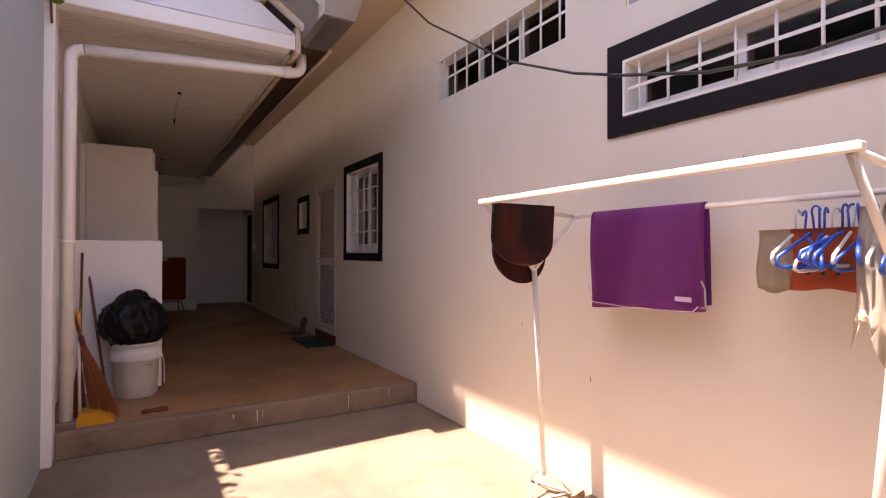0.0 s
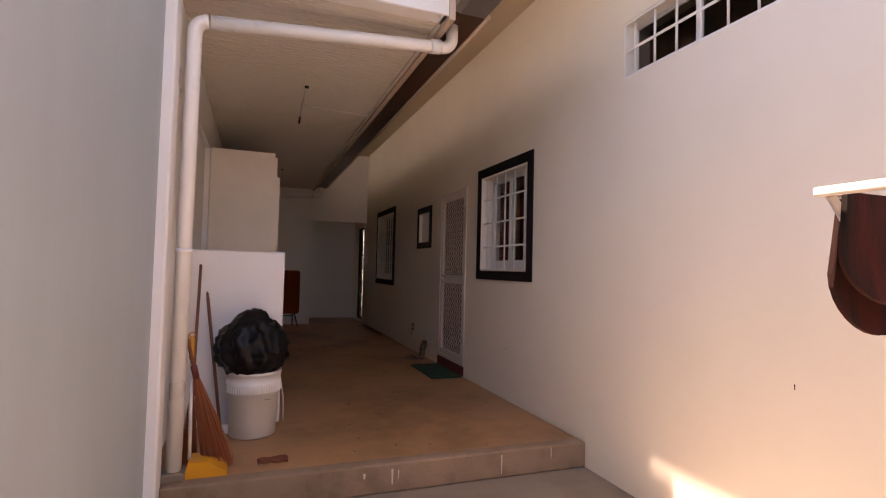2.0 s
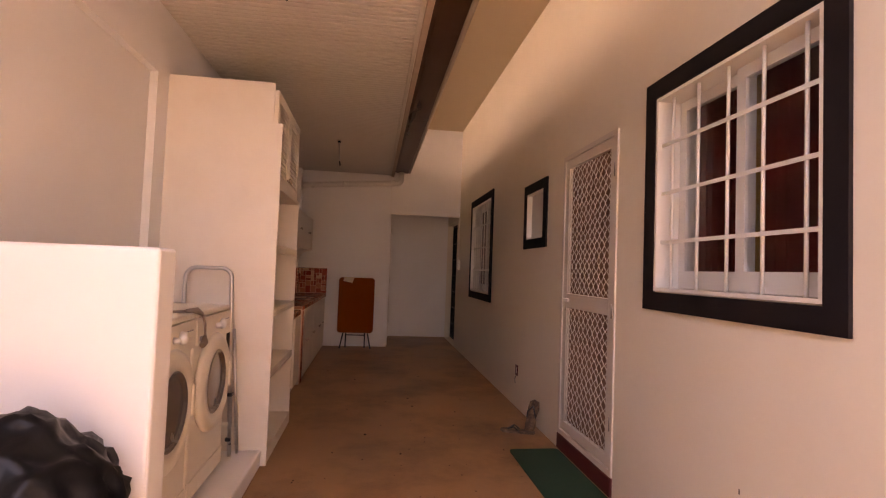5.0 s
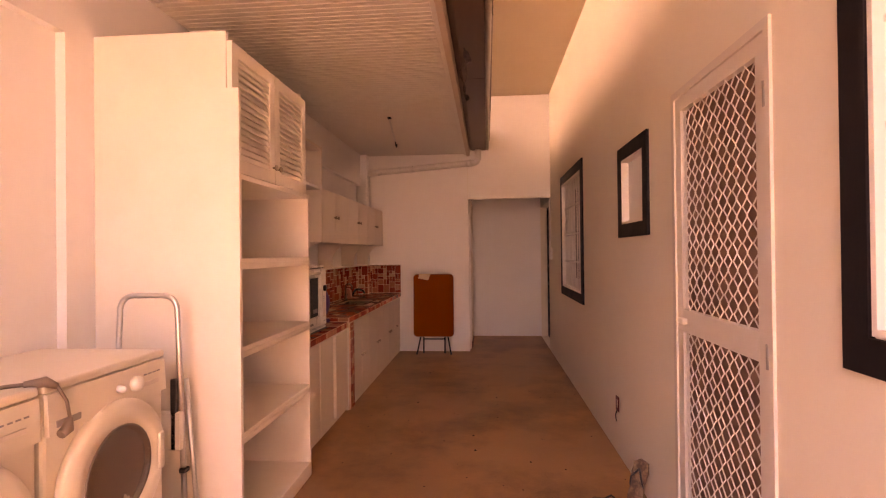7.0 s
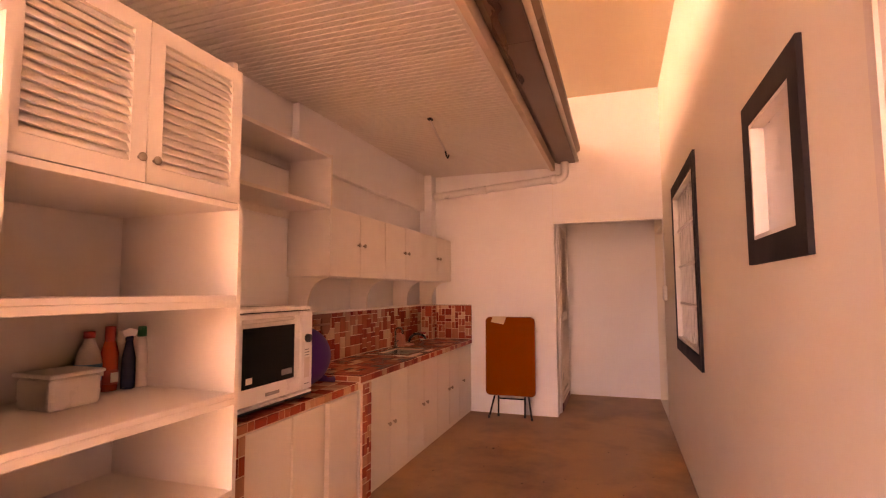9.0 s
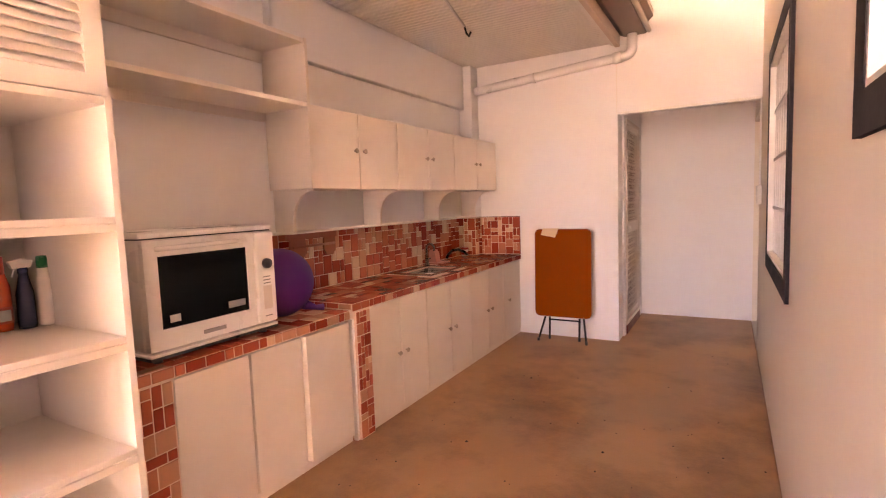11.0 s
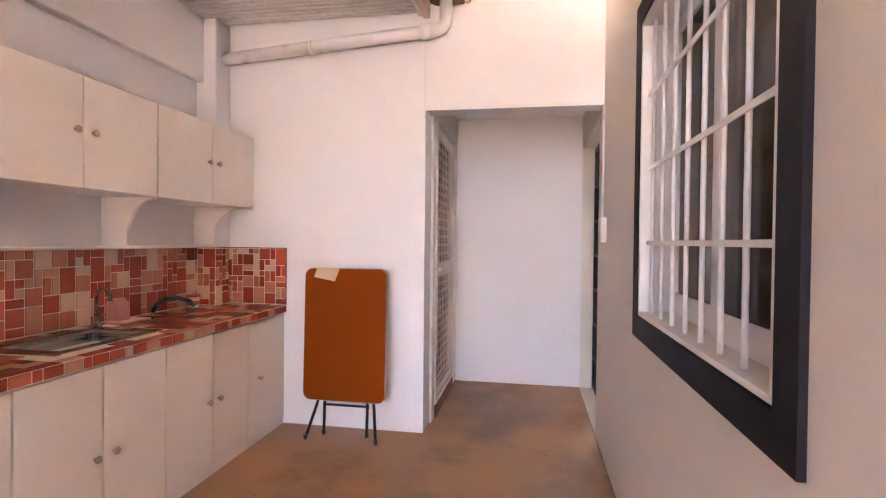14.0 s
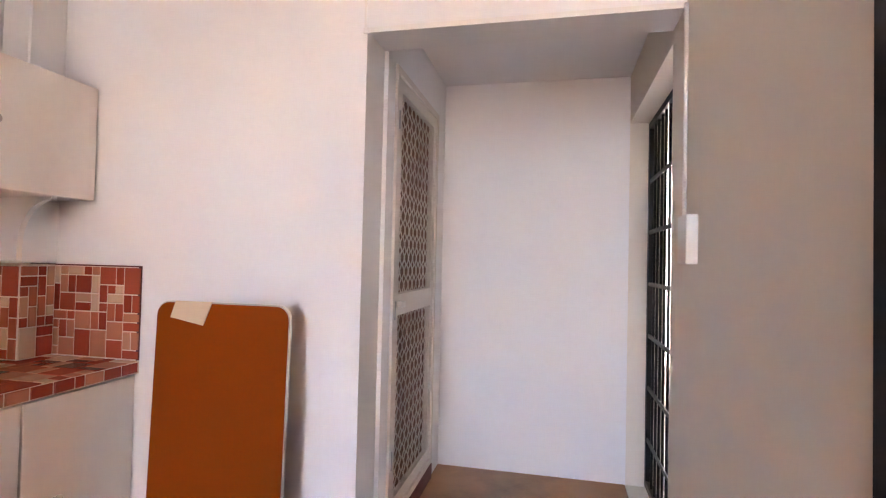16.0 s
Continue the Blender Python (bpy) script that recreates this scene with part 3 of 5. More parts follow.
def tile_piece(a, b, u, v, n):
    key = (a, b, u, v)
    if key not in TILE_MESH:
        U, V, N = Vector(u), Vector(v), Vector(n)
        t, g = 0.004, 0.0022
        bm = bmesh.new()
        lo = [bm.verts.new(U * p + V * q) for p, q in ((0, 0), (a, 0), (a, b), (0, b))]
        hi = [bm.verts.new(U * p + V * q + N * t) for p, q in ((g, g), (a - g, g), (a - g, b - g), (g, b - g))]
        bm.faces.new(hi)
        for i in range(4):
            bm.faces.new((lo[i], lo[(i + 1) % 4], hi[(i + 1) % 4], hi[i]))
        bmesh.ops.recalc_face_normals(bm, faces=bm.faces)
        TILE_MESH[key] = mesh_of("tile", bm, TILE)
    return TILE_MESH[key]


def tile_field(parent, origin, u, v, n, w, h, rng, module=0.044, skip=None):
    """Mixed rectangular mosaic tiles laid over a field, each an object of its own."""
    O, U, V = Vector(origin), Vector(u), Vector(v)
    base = where(parent).inverted()
    nu, nv = max(1, round(w / module)), max(1, round(h / module))
    mu, mv = w / nu, h / nv
    used = set()
    sizes = [(2, 2), (2, 2), (1, 2), (2, 1), (1, 1), (2, 3), (1, 2), (2, 1), (2, 2)]
    for j in range(nv):
        for i in range(nu):
            if (i, j) in used:
                continue
            for a, b in rng.sample(sizes, len(sizes)) + [(1, 1)]:
                cells = [(i + p, j + q) for p in range(a) for q in range(b)]
                if i + a <= nu and j + b <= nv and not used.intersection(cells):
                    break
            used.update(cells)
            if skip and skip((i + a / 2) * mu, (j + b / 2) * mv):
                continue
            g = 0.005
            ob = new("tile", tile_piece(round(a * mu - g, 4), round(b * mv - g, 4), tuple(u), tuple(v), tuple(n)))
            ob.parent = parent
            ob.location = base @ (O + U * (i * mu + g / 2) + V * (j * mv + g / 2))


rng = random.Random(5)
ZT, ZL = 0.985, 0.945  # sink counter and low counter tops


def base_cabinet(y0, y1, doors, z1, label, x=CF, knobs=True):
    c = thing("base_cabinet", ((XL + x) / 2, (y0 + y1) / 2, F), label, "cabinet", "kitchen base cabinets")
    body = part("body", panel("x", XL + 0.005, x - 0.045, y0 + 0.002, y1 - 0.002, F, z1), CAB, c)
    part("kickboard", box(x - 0.021, x - 0.008, y0 + 0.003, y1 - 0.003, F, F + 0.045), CAB, c)
    for a, b, ky, tilt in doors:
        d = part("door", box(x - 0.02, x + tilt, a + 0.004, b - 0.004, F + 0.048, z1 - 0.006, 0.002), CAB, c)
        if knobs and ky:
            knob(d, x + tilt, ky, F + 0.40)
    return c


UNDER_SINK = "cream painted base cabinet with two closed doors under the sink counter"
base_cabinet(8.81, 9.475, [(8.81, 9.145, 9.10, 0), (9.145, 9.475, 9.19, 0)], ZT - 0.055, UNDER_SINK)
base_cabinet(9.475, 10.185, [(9.475, 9.835, 9.79, 0), (9.835, 10.185, 9.88, 0.001)], ZT - 0.055, UNDER_SINK)
base_cabinet(10.185, 10.88, [(10.185, 10.54, 10.495, 0), (10.54, 10.88, 10.585, 0)], ZT - 0.055, UNDER_SINK)
base_cabinet(10.88, YE - 0.003, [(10.88, YE - 0.003, 11.0, 0)], ZT - 0.055, "narrow cream painted base cabinet with one closed door")
base_cabinet(7.59, 8.645, [(7.59, 7.955, None, 0), (7.96, 8.278, None, 0.002), (8.283, 8.63, None, 0.022)], ZL - 0.06, "cream painted low cabinet with three plain doors, one ajar", CF - 0.02)

wt = thing("sink_counter", (0.7, 10.0, ZT - 0.05), "tiled sink counter with brown and salmon mosaic tiles", "counter")
part("slab", panel("z", ZT - 0.052, ZT - 0.0045, XL + 0.003, CF + 0.012, 8.645, YE - 0.002, [(0.455, 0.805, 9.72, 10.26)]), GROUT, wt, "mortar slab with pale grout")
part("end_pier", box(XL + 0.003, CF + 0.012, 8.675, 8.805, F, ZT - 0.053), GROUT, wt, "tiled end pier")
tile_field(wt, (XL + 0.005, 8.647, ZT - 0.0045), (1, 0, 0), (0, 1, 0), (0, 0, 1), CF + 0.01 - XL, YE - 8.655, rng, 0.05, lambda a, b: 0.06 < a < 0.50 and 1.02 < b < 1.67)
tile_field(wt, (CF + 0.012, 8.647, ZT - 0.05), (0, 1, 0), (0, 0, 1), (1, 0, 0), YE - 8.655, 0.045, rng, 0.04)
tile_field(wt, (CF + 0.012, 8.677, F + 0.002), (0, 1, 0), (0, 0, 1), (1, 0, 0), 0.126, ZT - F - 0.06, rng, 0.036)
tile_field(wt, (CF + 0.008, 8.645, ZL + 0.001), (-1, 0, 0), (0, 0, 1), (0, -1, 0), CF - XL - 0.01, ZT - ZL - 0.006, rng, 0.045)

lc = thing("low_counter", (0.7, 7.9, F), "tiled low counter with brown and salmon mosaic tiles", "counter")
part("slab", box(XL + 0.003, CF - 0.005, 7.405, 8.643, ZL - 0.055, ZL - 0.0045), GROUT, lc, "mortar slab with pale grout")
part("end_pier", box(XL + 0.003, CF - 0.005, 7.405, 7.58, F, ZL - 0.056), GROUT, lc, "tiled end pier")
part("door_jamb", box(CF - 0.03, CF + 0.0, 8.656, 8.672, F, ZL - 0.056), WHITE_PAINT, lc, "white painted jamb")
tile_field(lc, (XL + 0.005, 7.407, ZL - 0.0045), (1, 0, 0), (0, 1, 0), (0, 0, 1), CF - 0.01 - XL, 1.235, rng, 0.055)
tile_field(lc, (CF - 0.005, 7.407, ZL - 0.052), (0, 1, 0), (0, 0, 1), (1, 0, 0), 1.235, 0.048, rng, 0.045)
tile_field(lc, (CF - 0.005, 7.407, F + 0.002), (0, 1, 0), (0, 0, 1), (1, 0, 0), 0.17, ZL - F - 0.06, rng, 0.045)

bs = thing("backsplash", (XL, 9.8, ZT), "brown and salmon mosaic tile backsplash over the counter", "backsplash", kind="structure")
part("bed", box(XL + 0.001, XL + 0.010, 8.40, YE - 0.001, ZL, 1.372), GROUT, bs)
part("bed", box(XL + 0.011, 0.915, YE - 0.010, YE - 0.001, ZT, 1.368), GROUT, bs)
part("edge_strip", box(0.915, 0.921, YE - 0.013, YE - 0.001, ZT, 1.372), RED_SILL, bs, "dark red edge strip")
part("edge_strip", box(XL + 0.011, 0.921, YE - 0.013, YE - 0.001, 1.368, 1.374), RED_SILL, bs, "dark red edge strip")
tile_field(bs, (XL + 0.010, 8.402, ZT + 0.002), (0, 1, 0), (0, 0, 1), (1, 0, 0), YE - 8.416, 0.384, rng, 0.043)
tile_field(bs, (XL + 0.012, YE - 0.010, ZT + 0.002), (1, 0, 0), (0, 0, 1), (0, -1, 0), 0.913 - XL, 0.38, rng, 0.04)
part("pier_bed", box(XL + 0.011, 0.495, YE - 0.165, YE - 0.016, ZT, 1.37), GROUT, bs)
tile_field(bs, (0.495, YE - 0.163, ZT + 0.002), (0, 1, 0), (0, 0, 1), (1, 0, 0), 0.146, 0.378, rng, 0.04)
tile_field(bs, (XL + 0.018, YE - 0.165, ZT + 0.002), (1, 0, 0), (0, 0, 1), (0, -1, 0), 0.13, 0.378, rng, 0.04)

# sink and tap
sink = thing("kitchen_sink", (0.635, 9.99, ZT), "stainless steel drop-in kitchen sink", "sink")
bm = panel("z", ZT + 0.001, ZT + 0.006, 0.44, 0.82, 9.705, 10.275, [(0.485, 0.785, 9.76, 10.22)])
part("rim", bm, STEEL, sink)
bm = bmesh.new()
bm_box(bm, 0.485, 0.785, 9.76, 10.22, ZT - 0.16, ZT + 0.003, 0.03, 3)
bmesh.ops.delete(bm, geom=[f for f in bm.faces if f.calc_center_median().z > ZT - 0.01], context="FACES")
bmesh.ops.reverse_faces(bm, faces=bm.faces)
part("bowl", bm, STEEL, sink)
part("drain", lathe([(0.0, 0.0), (0.03, 0.0), (0.03, 0.003), (0.0, 0.004)], (0.635, 9.99, ZT - 0.158), 16), METAL, sink)
tap = thing("tap", (0.425, 10.30, ZT), "tall chrome gooseneck tap behind the sink", "tap")
part("base", lathe([(0.026, 0.0), (0.026, 0.012), (0.016, 0.02), (0.015, 0.05), (0.012, 0.055)], (0.425, 10.30, ZT), 16), STEEL, tap)
part("spout", tube([(0.425, 10.30, ZT + 0.05), (0.425, 10.30, ZT + 0.15)] + [Vector(p) for p in arc((0.465, 10.30, ZT + 0.15), 0.04, 180, 20, (1, 0, 0), (0, 0, 1), 9)] + [(0.506, 10.30, ZT + 0.13)], 0.010, 10), STEEL, tap)
part("lever", tube([(0.425, 10.30, ZT + 0.045), (0.44, 10.34, ZT + 0.06)], 0.006, 8), STEEL, tap)

SALMON = material("salmon plastic", (0.62, 0.26, 0.19), 0.4, 0.06, 8, 60, 0.03)
RED_PLASTIC = material("red plastic", (0.50, 0.05, 0.03), 0.35, 0.08, 8, 60, 0.03)
WHITE_PLASTIC = material("white plastic", (0.78, 0.75, 0.70), 0.35, 0.04, 6, 60, 0.03)
sc = thing("soap_dispenser", (0.425, 10.44, ZT), "salmon plastic soap caddy with a tray beside the tap", "soap caddy")
part("body", prism([(0.385, ZT + 0.002), (0.465, ZT + 0.002), (0.450, ZT + 0.10), (0.430, ZT + 0.125), (0.400, ZT + 0.125), (0.385, ZT + 0.10)], 10.40, 10.48, "y"), SALMON, sc)
part("tray", box(0.380, 0.525, 10.38, 10.56, ZT + 0.001, ZT + 0.012, 0.004), SALMON, sc)
single("tap_hose", tube([(0.395, 10.72, ZT + 0.012), (0.405, 10.74, ZT + 0.05), (0.425, 10.79, ZT + 0.085), (0.455, 10.86, ZT + 0.085), (0.485, 10.92, ZT + 0.06), (0.500, 10.95, ZT + 0.03)], 0.014, 8), BLACK_PLASTIC, "short black rubber hose curled on the counter", "hose")
cup = thing("cup", (0.425, 11.05, ZT), "red and white plastic cup at the counter corner", "cup")
part("wall", lathe([(0.030, 0.002), (0.037, 0.075), (0.034, 0.075), (0.028, 0.006)], (0.425, 11.05, ZT), 18), WHITE_PLASTIC, cup)
part("rim_band", lathe([(0.0375, 0.070), (0.041, 0.070), (0.041, 0.088), (0.0375, 0.088)], (0.425, 11.05, ZT), 18), RED_PLASTIC, cup, "red rim band")
part("motif", lathe([(0.0345, 0.02), (0.0365, 0.02), (0.0385, 0.045), (0.0365, 0.045)], (0.425, 11.05, ZT), 18), RED_PLASTIC, cup, "red printed band")
WOODRED = material("red brown wood", (0.30, 0.085, 0.035), 0.45, 0.2, 4, 60, 0.1)
ur = thing("utensil_rack", (XL + 0.03, 9.140, 1.22), "red brown wooden hanging rack on the backsplash", "rack")
part("rail", box(XL + 0.016, XL + 0.035, 8.710, 9.170, 1.33, 1.372), WOODRED, ur)
part("hook_board", prism([(8.740, 1.33), (8.870, 1.33), (8.880, 1.24), (8.840, 1.20), (8.770, 1.20), (8.735, 1.25)], XL + 0.016, XL + 0.030, "x"), WOODRED, ur)
part("hook_board", prism([(9.050, 1.33), (9.160, 1.33), (9.160, 1.24), (9.130, 1.205), (9.070, 1.21), (9.045, 1.25)], XL + 0.016, XL + 0.030, "x"), WOODRED, ur)
part("dowel", tube([(XL + 0.04, 8.750, 1.285), (XL + 0.04, 9.140, 1.285)], 0.008, 8), WOODRED, ur)

# wall cabinets, their brackets and the thin shelf
UX = 0.674
for a, b in ((8.652, 9.54), (9.54, 10.42), (10.42, YE - 0.004)):
    c = thing("wall_cabinet", ((XL + UX) / 2, (a + b) / 2, 1.63), "cream painted wall cabinet with two closed doors", "cabinet", "kitchen wall cabinets")
    part("body", box(XL + 0.002, UX - 0.04, a + 0.001, b - 0.001, 1.645, 2.119), CAB, c)
    m_ = (a + b) / 2
    for p, q, k in ((a, m_, m_ - 0.045), (m_, b, m_ + 0.045)):
        d = part("door", box(UX - 0.018, UX, p + 0.003, q - 0.003, 1.643, 2.122, 0.002), CAB, c)
        knob(d, UX, k, 1.885)
arch = [(XL + 0.002, 1.388)] + [(0.50, 1.388)] + [(0.50 + 0.16 * (1 - math.cos(radians(t))), 1.445 + 0.185 * math.sin(radians(t))) for t in range(0, 91, 10)] + [(UX - 0.01, 1.641), (XL + 0.002, 1.641)]
for y in (8.654, 9.53, 10.41, 11.155):
    single("shelf_bracket", prism(arch, y, y + 0.022, "y"), CAB, "cream painted curved bracket under the wall cabinets", "bracket", "curved brackets", at=(XL + 0.05, y, 1.5))
single("spice_shelf", box(XL + 0.002, 0.505, 8.63, YE - 0.165, 1.376, 1.387, 0.002), CAB, "thin cream painted shelf along the top of the backsplash", "shelf")
us = thing("open_shelf", (0.55, 8.0, 2.1), "open cream painted shelf box between cabinets", "shelf")
part("bottom", box(XL + 0.002, 0.69, 7.385, 8.627, 2.10, 2.124, 0.002), CAB, us)
part("top", box(XL + 0.002, 0.69, 7.385, 8.627, 2.452, 2.476, 0.002), CAB, us)
part("side", box(XL + 0.002, 0.692, 8.628, 8.651, 1.643, 2.48, 0.002), CAB, us)
part("cleat", box(XL + 0.003, XL + 0.022, 7.39, 8.62, 2.05, 2.099), CAB, us)
part("cleat", box(XL + 0.003, XL + 0.022, 7.39, 8.62, 2.392, 2.451), CAB, us)

# tall shelf unit with louvred doors
SX, SY0, SY1 = 1.03, 6.46, 7.385
su = thing("shelf_unit", (0.73, 6.78, F), "tall cream painted shelf unit with louvred doors above open shelves", "shelf unit")
side = [(XL - 0.04, F), (SX, F), (SX, 2.288), (SX - 0.057, 2.288), (SX - 0.057, 2.545), (XL - 0.04, 2.545)]
part("side_panel", prism(side, SY0, SY0 + 0.022, "y"), CAB, su)
part("side_panel", prism([(XL + 0.002, F), (SX - 0.01, F), (SX - 0.01, 1.91), (SX - 0.057, 1.91), (SX - 0.057, 2.545), (XL + 0.002, 2.545)], SY1 - 0.022, SY1, "y"), CAB, su)
part("back_panel", box(XL + 0.002, XL + 0.010, SY0 + 0.022, SY1 - 0.022, F, 2.52), CAB, su)
part("top", box(XL + 0.002, SX - 0.10, SY0 + 0.022, SY1 - 0.022, 2.523, 2.543), CAB, su)
for z in (1.525, 1.125, 0.735):
    part("shelf", box(XL + 0.01, SX - 0.01, SY0 + 0.022, SY1 - 0.022, z - 0.022, z, 0.002), CAB, su)
    part("shelf_lip", box(SX - 0.03, SX - 0.008, SY0 + 0.022, SY1 - 0.022, z - 0.05, z - 0.0225, 0.002), CAB, su)
part("bottom_board", box(XL + 0.01, SX - 0.004, SY0 + 0.022, SY1 - 0.022, F, F + 0.085, 0.003), CAB, su)
part("cabinet_floor", box(XL + 0.01, SX - 0.012, SY0 + 0.022, SY1 - 0.022, 1.885, 1.91, 0.002), CAB, su)
mid = (SY0 + SY1) / 2
DX = SX - 0.03  # fronts of the louvred doors
for a, b, k in ((SY0 - 0.01, mid, mid - 0.03), (mid, SY1 + 0.004, mid + 0.03)):
    z0, z1 = 1.918, 2.50
    a2 = a + (0.012 if a < mid - 0.1 else 0.002)
    st = 0.06
    bm = frame_ring(DX - 0.025, DX, a2, b - 0.002, z0, z1, st)
    d = part("louvred_door", bm, CAB, su)
    n = 15
    for i in range(n):
        z = z0 + st + (z1 - z0 - 2 * st) * (i + 0.5) / n
        part("slat", prism([(DX - 0.023, z + 0.014), (DX - 0.019, z + 0.017), (DX - 0.002, z - 0.012), (DX - 0.006, z - 0.015)], a2 + st, b - 0.002 - st, "y"), CAB, d)
    knob(d, DX, k, 2.0)

# bottles and tub on the shelf
def bottle(name, y, x, prof, mat, cap, capmat, label, extra=None):
    b = thing(name, (x, y, 1.125), label, "bottle", "cleaning bottles on the shelf")
    part("body", lathe(prof, (x, y, 1.126), 18), mat, b)
    part("cap", lathe(cap, (x, y, 1.126), 14), capmat, b)
    if extra:
        extra(b)
    return b


MILKY = material("milky white plastic", (0.70, 0.66, 0.60), 0.3, 0.05, 6, 60, 0.03)
ORANGE = material("orange red cleaner", (0.62, 0.10, 0.04), 0.2, 0.08, 6, 60, 0.02)
NAVY = material("dark blue plastic", (0.02, 0.025, 0.07), 0.25, 0.1, 6, 60, 0.02)
GREENCAP = material("green plastic", (0.02, 0.20, 0.09), 0.3, 0.1, 6, 60, 0.02)
BLUE_LABEL = material("blue label", (0.10, 0.35, 0.60), 0.4, 0.1, 20, 60, 0.02)
RED_LABEL = material("red label", (0.60, 0.10, 0.06), 0.4, 0.1, 20, 60, 0.02)
PALE_LABEL = material("pale label", (0.70, 0.62, 0.55), 0.4, 0.1, 20, 60, 0.02)


def sleeve(b, x, y, r, z0, z1, mat, name="label_band"):
    part(name, lathe([(r, z0), (r + 0.0012, z0), (r + 0.0012, z1), (r, z1)], (x, y, 1.126), 18), mat, b)


b1 = bottle("bleach_bottle", 7.135, 0.485, [(0.0, 0.0), (0.046, 0.002), (0.048, 0.02), (0.048, 0.13), (0.040, 0.17), (0.020, 0.215), (0.018, 0.235)], MILKY, [(0.021, 0.228), (0.021, 0.255), (0.0, 0.256)], RED_PLASTIC, "white plastic bleach bottle with red cap and blue label")
sleeve(b1, 0.485, 7.135, 0.0482, 0.055, 0.125, BLUE_LABEL)
sleeve(b1, 0.485, 7.135, 0.0482, 0.025, 0.055, RED_LABEL)
part("label_mark", box(0.5342, 0.5355, 7.105, 7.165, 1.126 + 0.075, 1.126 + 0.10, 0.0003), PALE_LABEL, b1, "pale lettering bar")
b2 = bottle("cleaner_bottle", 7.223, 0.49, [(0.0, 0.0), (0.031, 0.002), (0.033, 0.02), (0.033, 0.16), (0.022, 0.205), (0.019, 0.21)], ORANGE, [(0.021, 0.205), (0.020, 0.27), (0.0, 0.272)], RED_PLASTIC, "orange red floor cleaner bottle with a tall red cap")
sleeve(b2, 0.49, 7.223, 0.0332, 0.03, 0.09, RED_LABEL)
part("label_patch", box(0.5225, 0.5245, 7.205, 7.240, 1.165, 1.205, 0.0005), PALE_LABEL, b2)
b3 = bottle("spray_bottle", 7.288, 0.52, [(0.0, 0.0), (0.028, 0.002), (0.029, 0.02), (0.028, 0.13), (0.016, 0.19), (0.013, 0.21)], NAVY, [(0.016, 0.205), (0.016, 0.225), (0.0, 0.226)], NAVY, "dark blue spray bottle with a trigger head")
part("trigger_head", prism([(7.255, 1.350), (7.310, 1.350), (7.320, 1.375), (7.280, 1.385), (7.245, 1.375)], 0.51, 0.53, "x"), WHITE_PLASTIC, b3)
part("trigger", tube([(0.52, 7.265, 1.350), (0.52, 7.255, 1.320)], 0.004, 6), WHITE_PLASTIC, b3)
bottle("toilet_cleaner_bottle", 7.350, 0.52, [(0.0, 0.0), (0.027, 0.002), (0.029, 0.02), (0.029, 0.13), (0.020, 0.20), (0.017, 0.22)], PALE_LABEL, [(0.019, 0.218), (0.017, 0.262), (0.0, 0.264)], GREENCAP, "pale bottle with a green cap")
tub = thing("plastic_tub", (0.60, 6.900, 1.125), "white plastic food tub with a lid on the shelf", "tub")
part("body", box(0.50, 0.68, 6.860, 7.050, 1.126, 1.240, 0.018, 3), MILKY, tub)
part("lid", box(0.492, 0.688, 6.852, 7.058, 1.241, 1.256, 0.006, 2), MILKY, tub)

# oven on the low counter
OVW = material("white enamel", (0.82, 0.80, 0.77), 0.28, 0.03, 4, 60, 0.02)
OVGLASS = material("black oven glass", (0.006, 0.006, 0.007), 0.14, 0.1, 4, 60, 0.0, spec=0.25)
GREYP = material("grey print", (0.30, 0.28, 0.27), 0.5, 0.1, 10, 60, 0.0)
ov = thing("countertop_oven", (0.62, 7.83, ZL), "white enamel countertop oven with a dark glass door", "oven")
ox, oy0, oy1, oz0, oz1 = 0.872, 7.515, 8.148, ZL + 0.04, 1.45
part("body", box(0.385, ox - 0.03, oy0 + 0.008, oy1 - 0.006, oz0 + 0.01, oz1 - 0.015, 0.012, 2), OVW, ov)
part("top", box(0.375, ox - 0.006, oy0, oy1, oz1 - 0.013, oz1 + 0.008, 0.006, 2), OVW, ov)
part("base_tray", box(0.385, ox + 0.006, oy0 + 0.004, oy1 - 0.002, oz0 - 0.006, oz0 + 0.008, 0.003), OVW, ov)
part("top_seam", box(0.39, ox - 0.012, oy0 + 0.004, oy1 - 0.004, oz1 - 0.0185, oz1 - 0.0132), BLACK_PLASTIC, ov, "dark seam under the lid")
part("base_seam", box(0.39, ox + 0.004, oy0 + 0.006, oy1 - 0.004, oz0 - 0.018, oz0 - 0.0065), BLACK_PLASTIC, ov, "dark base trim")
od = part("oven_door", panel("x", ox - 0.028, ox, oy0 + 0.01, oy1 - 0.115, oz0 + 0.016, oz1 - 0.022, [(oy0 + 0.065, oy1 - 0.155, oz0 + 0.095, oz1 - 0.085)]), OVW, ov)
part("door_glass", box(ox - 0.02, ox - 0.006, oy0 + 0.06, oy1 - 0.15, oz0 + 0.09, oz1 - 0.08), OVGLASS, od, "black glass pane")
part("handle", tube([(ox, oy0 + 0.06, oz1 - 0.055), (ox + 0.03, oy0 + 0.08, oz1 - 0.053), (ox + 0.03, oy1 - 0.18, oz1 - 0.050), (ox, oy1 - 0.16, oz1 - 0.050)], 0.010, 8), OVW, od)
part("badge", box(ox, ox + 0.004, oy0 + 0.235, oy0 + 0.345, oz0 + 0.038, oz0 + 0.055, 0.002), GREYP, od, "grey oval maker's badge")
part("sticker", box(ox - 0.0058, ox - 0.005, oy0 + 0.10, oy0 + 0.145, oz0 + 0.115, oz0 + 0.145), WHITE_PLASTIC, od, "small white sticker")
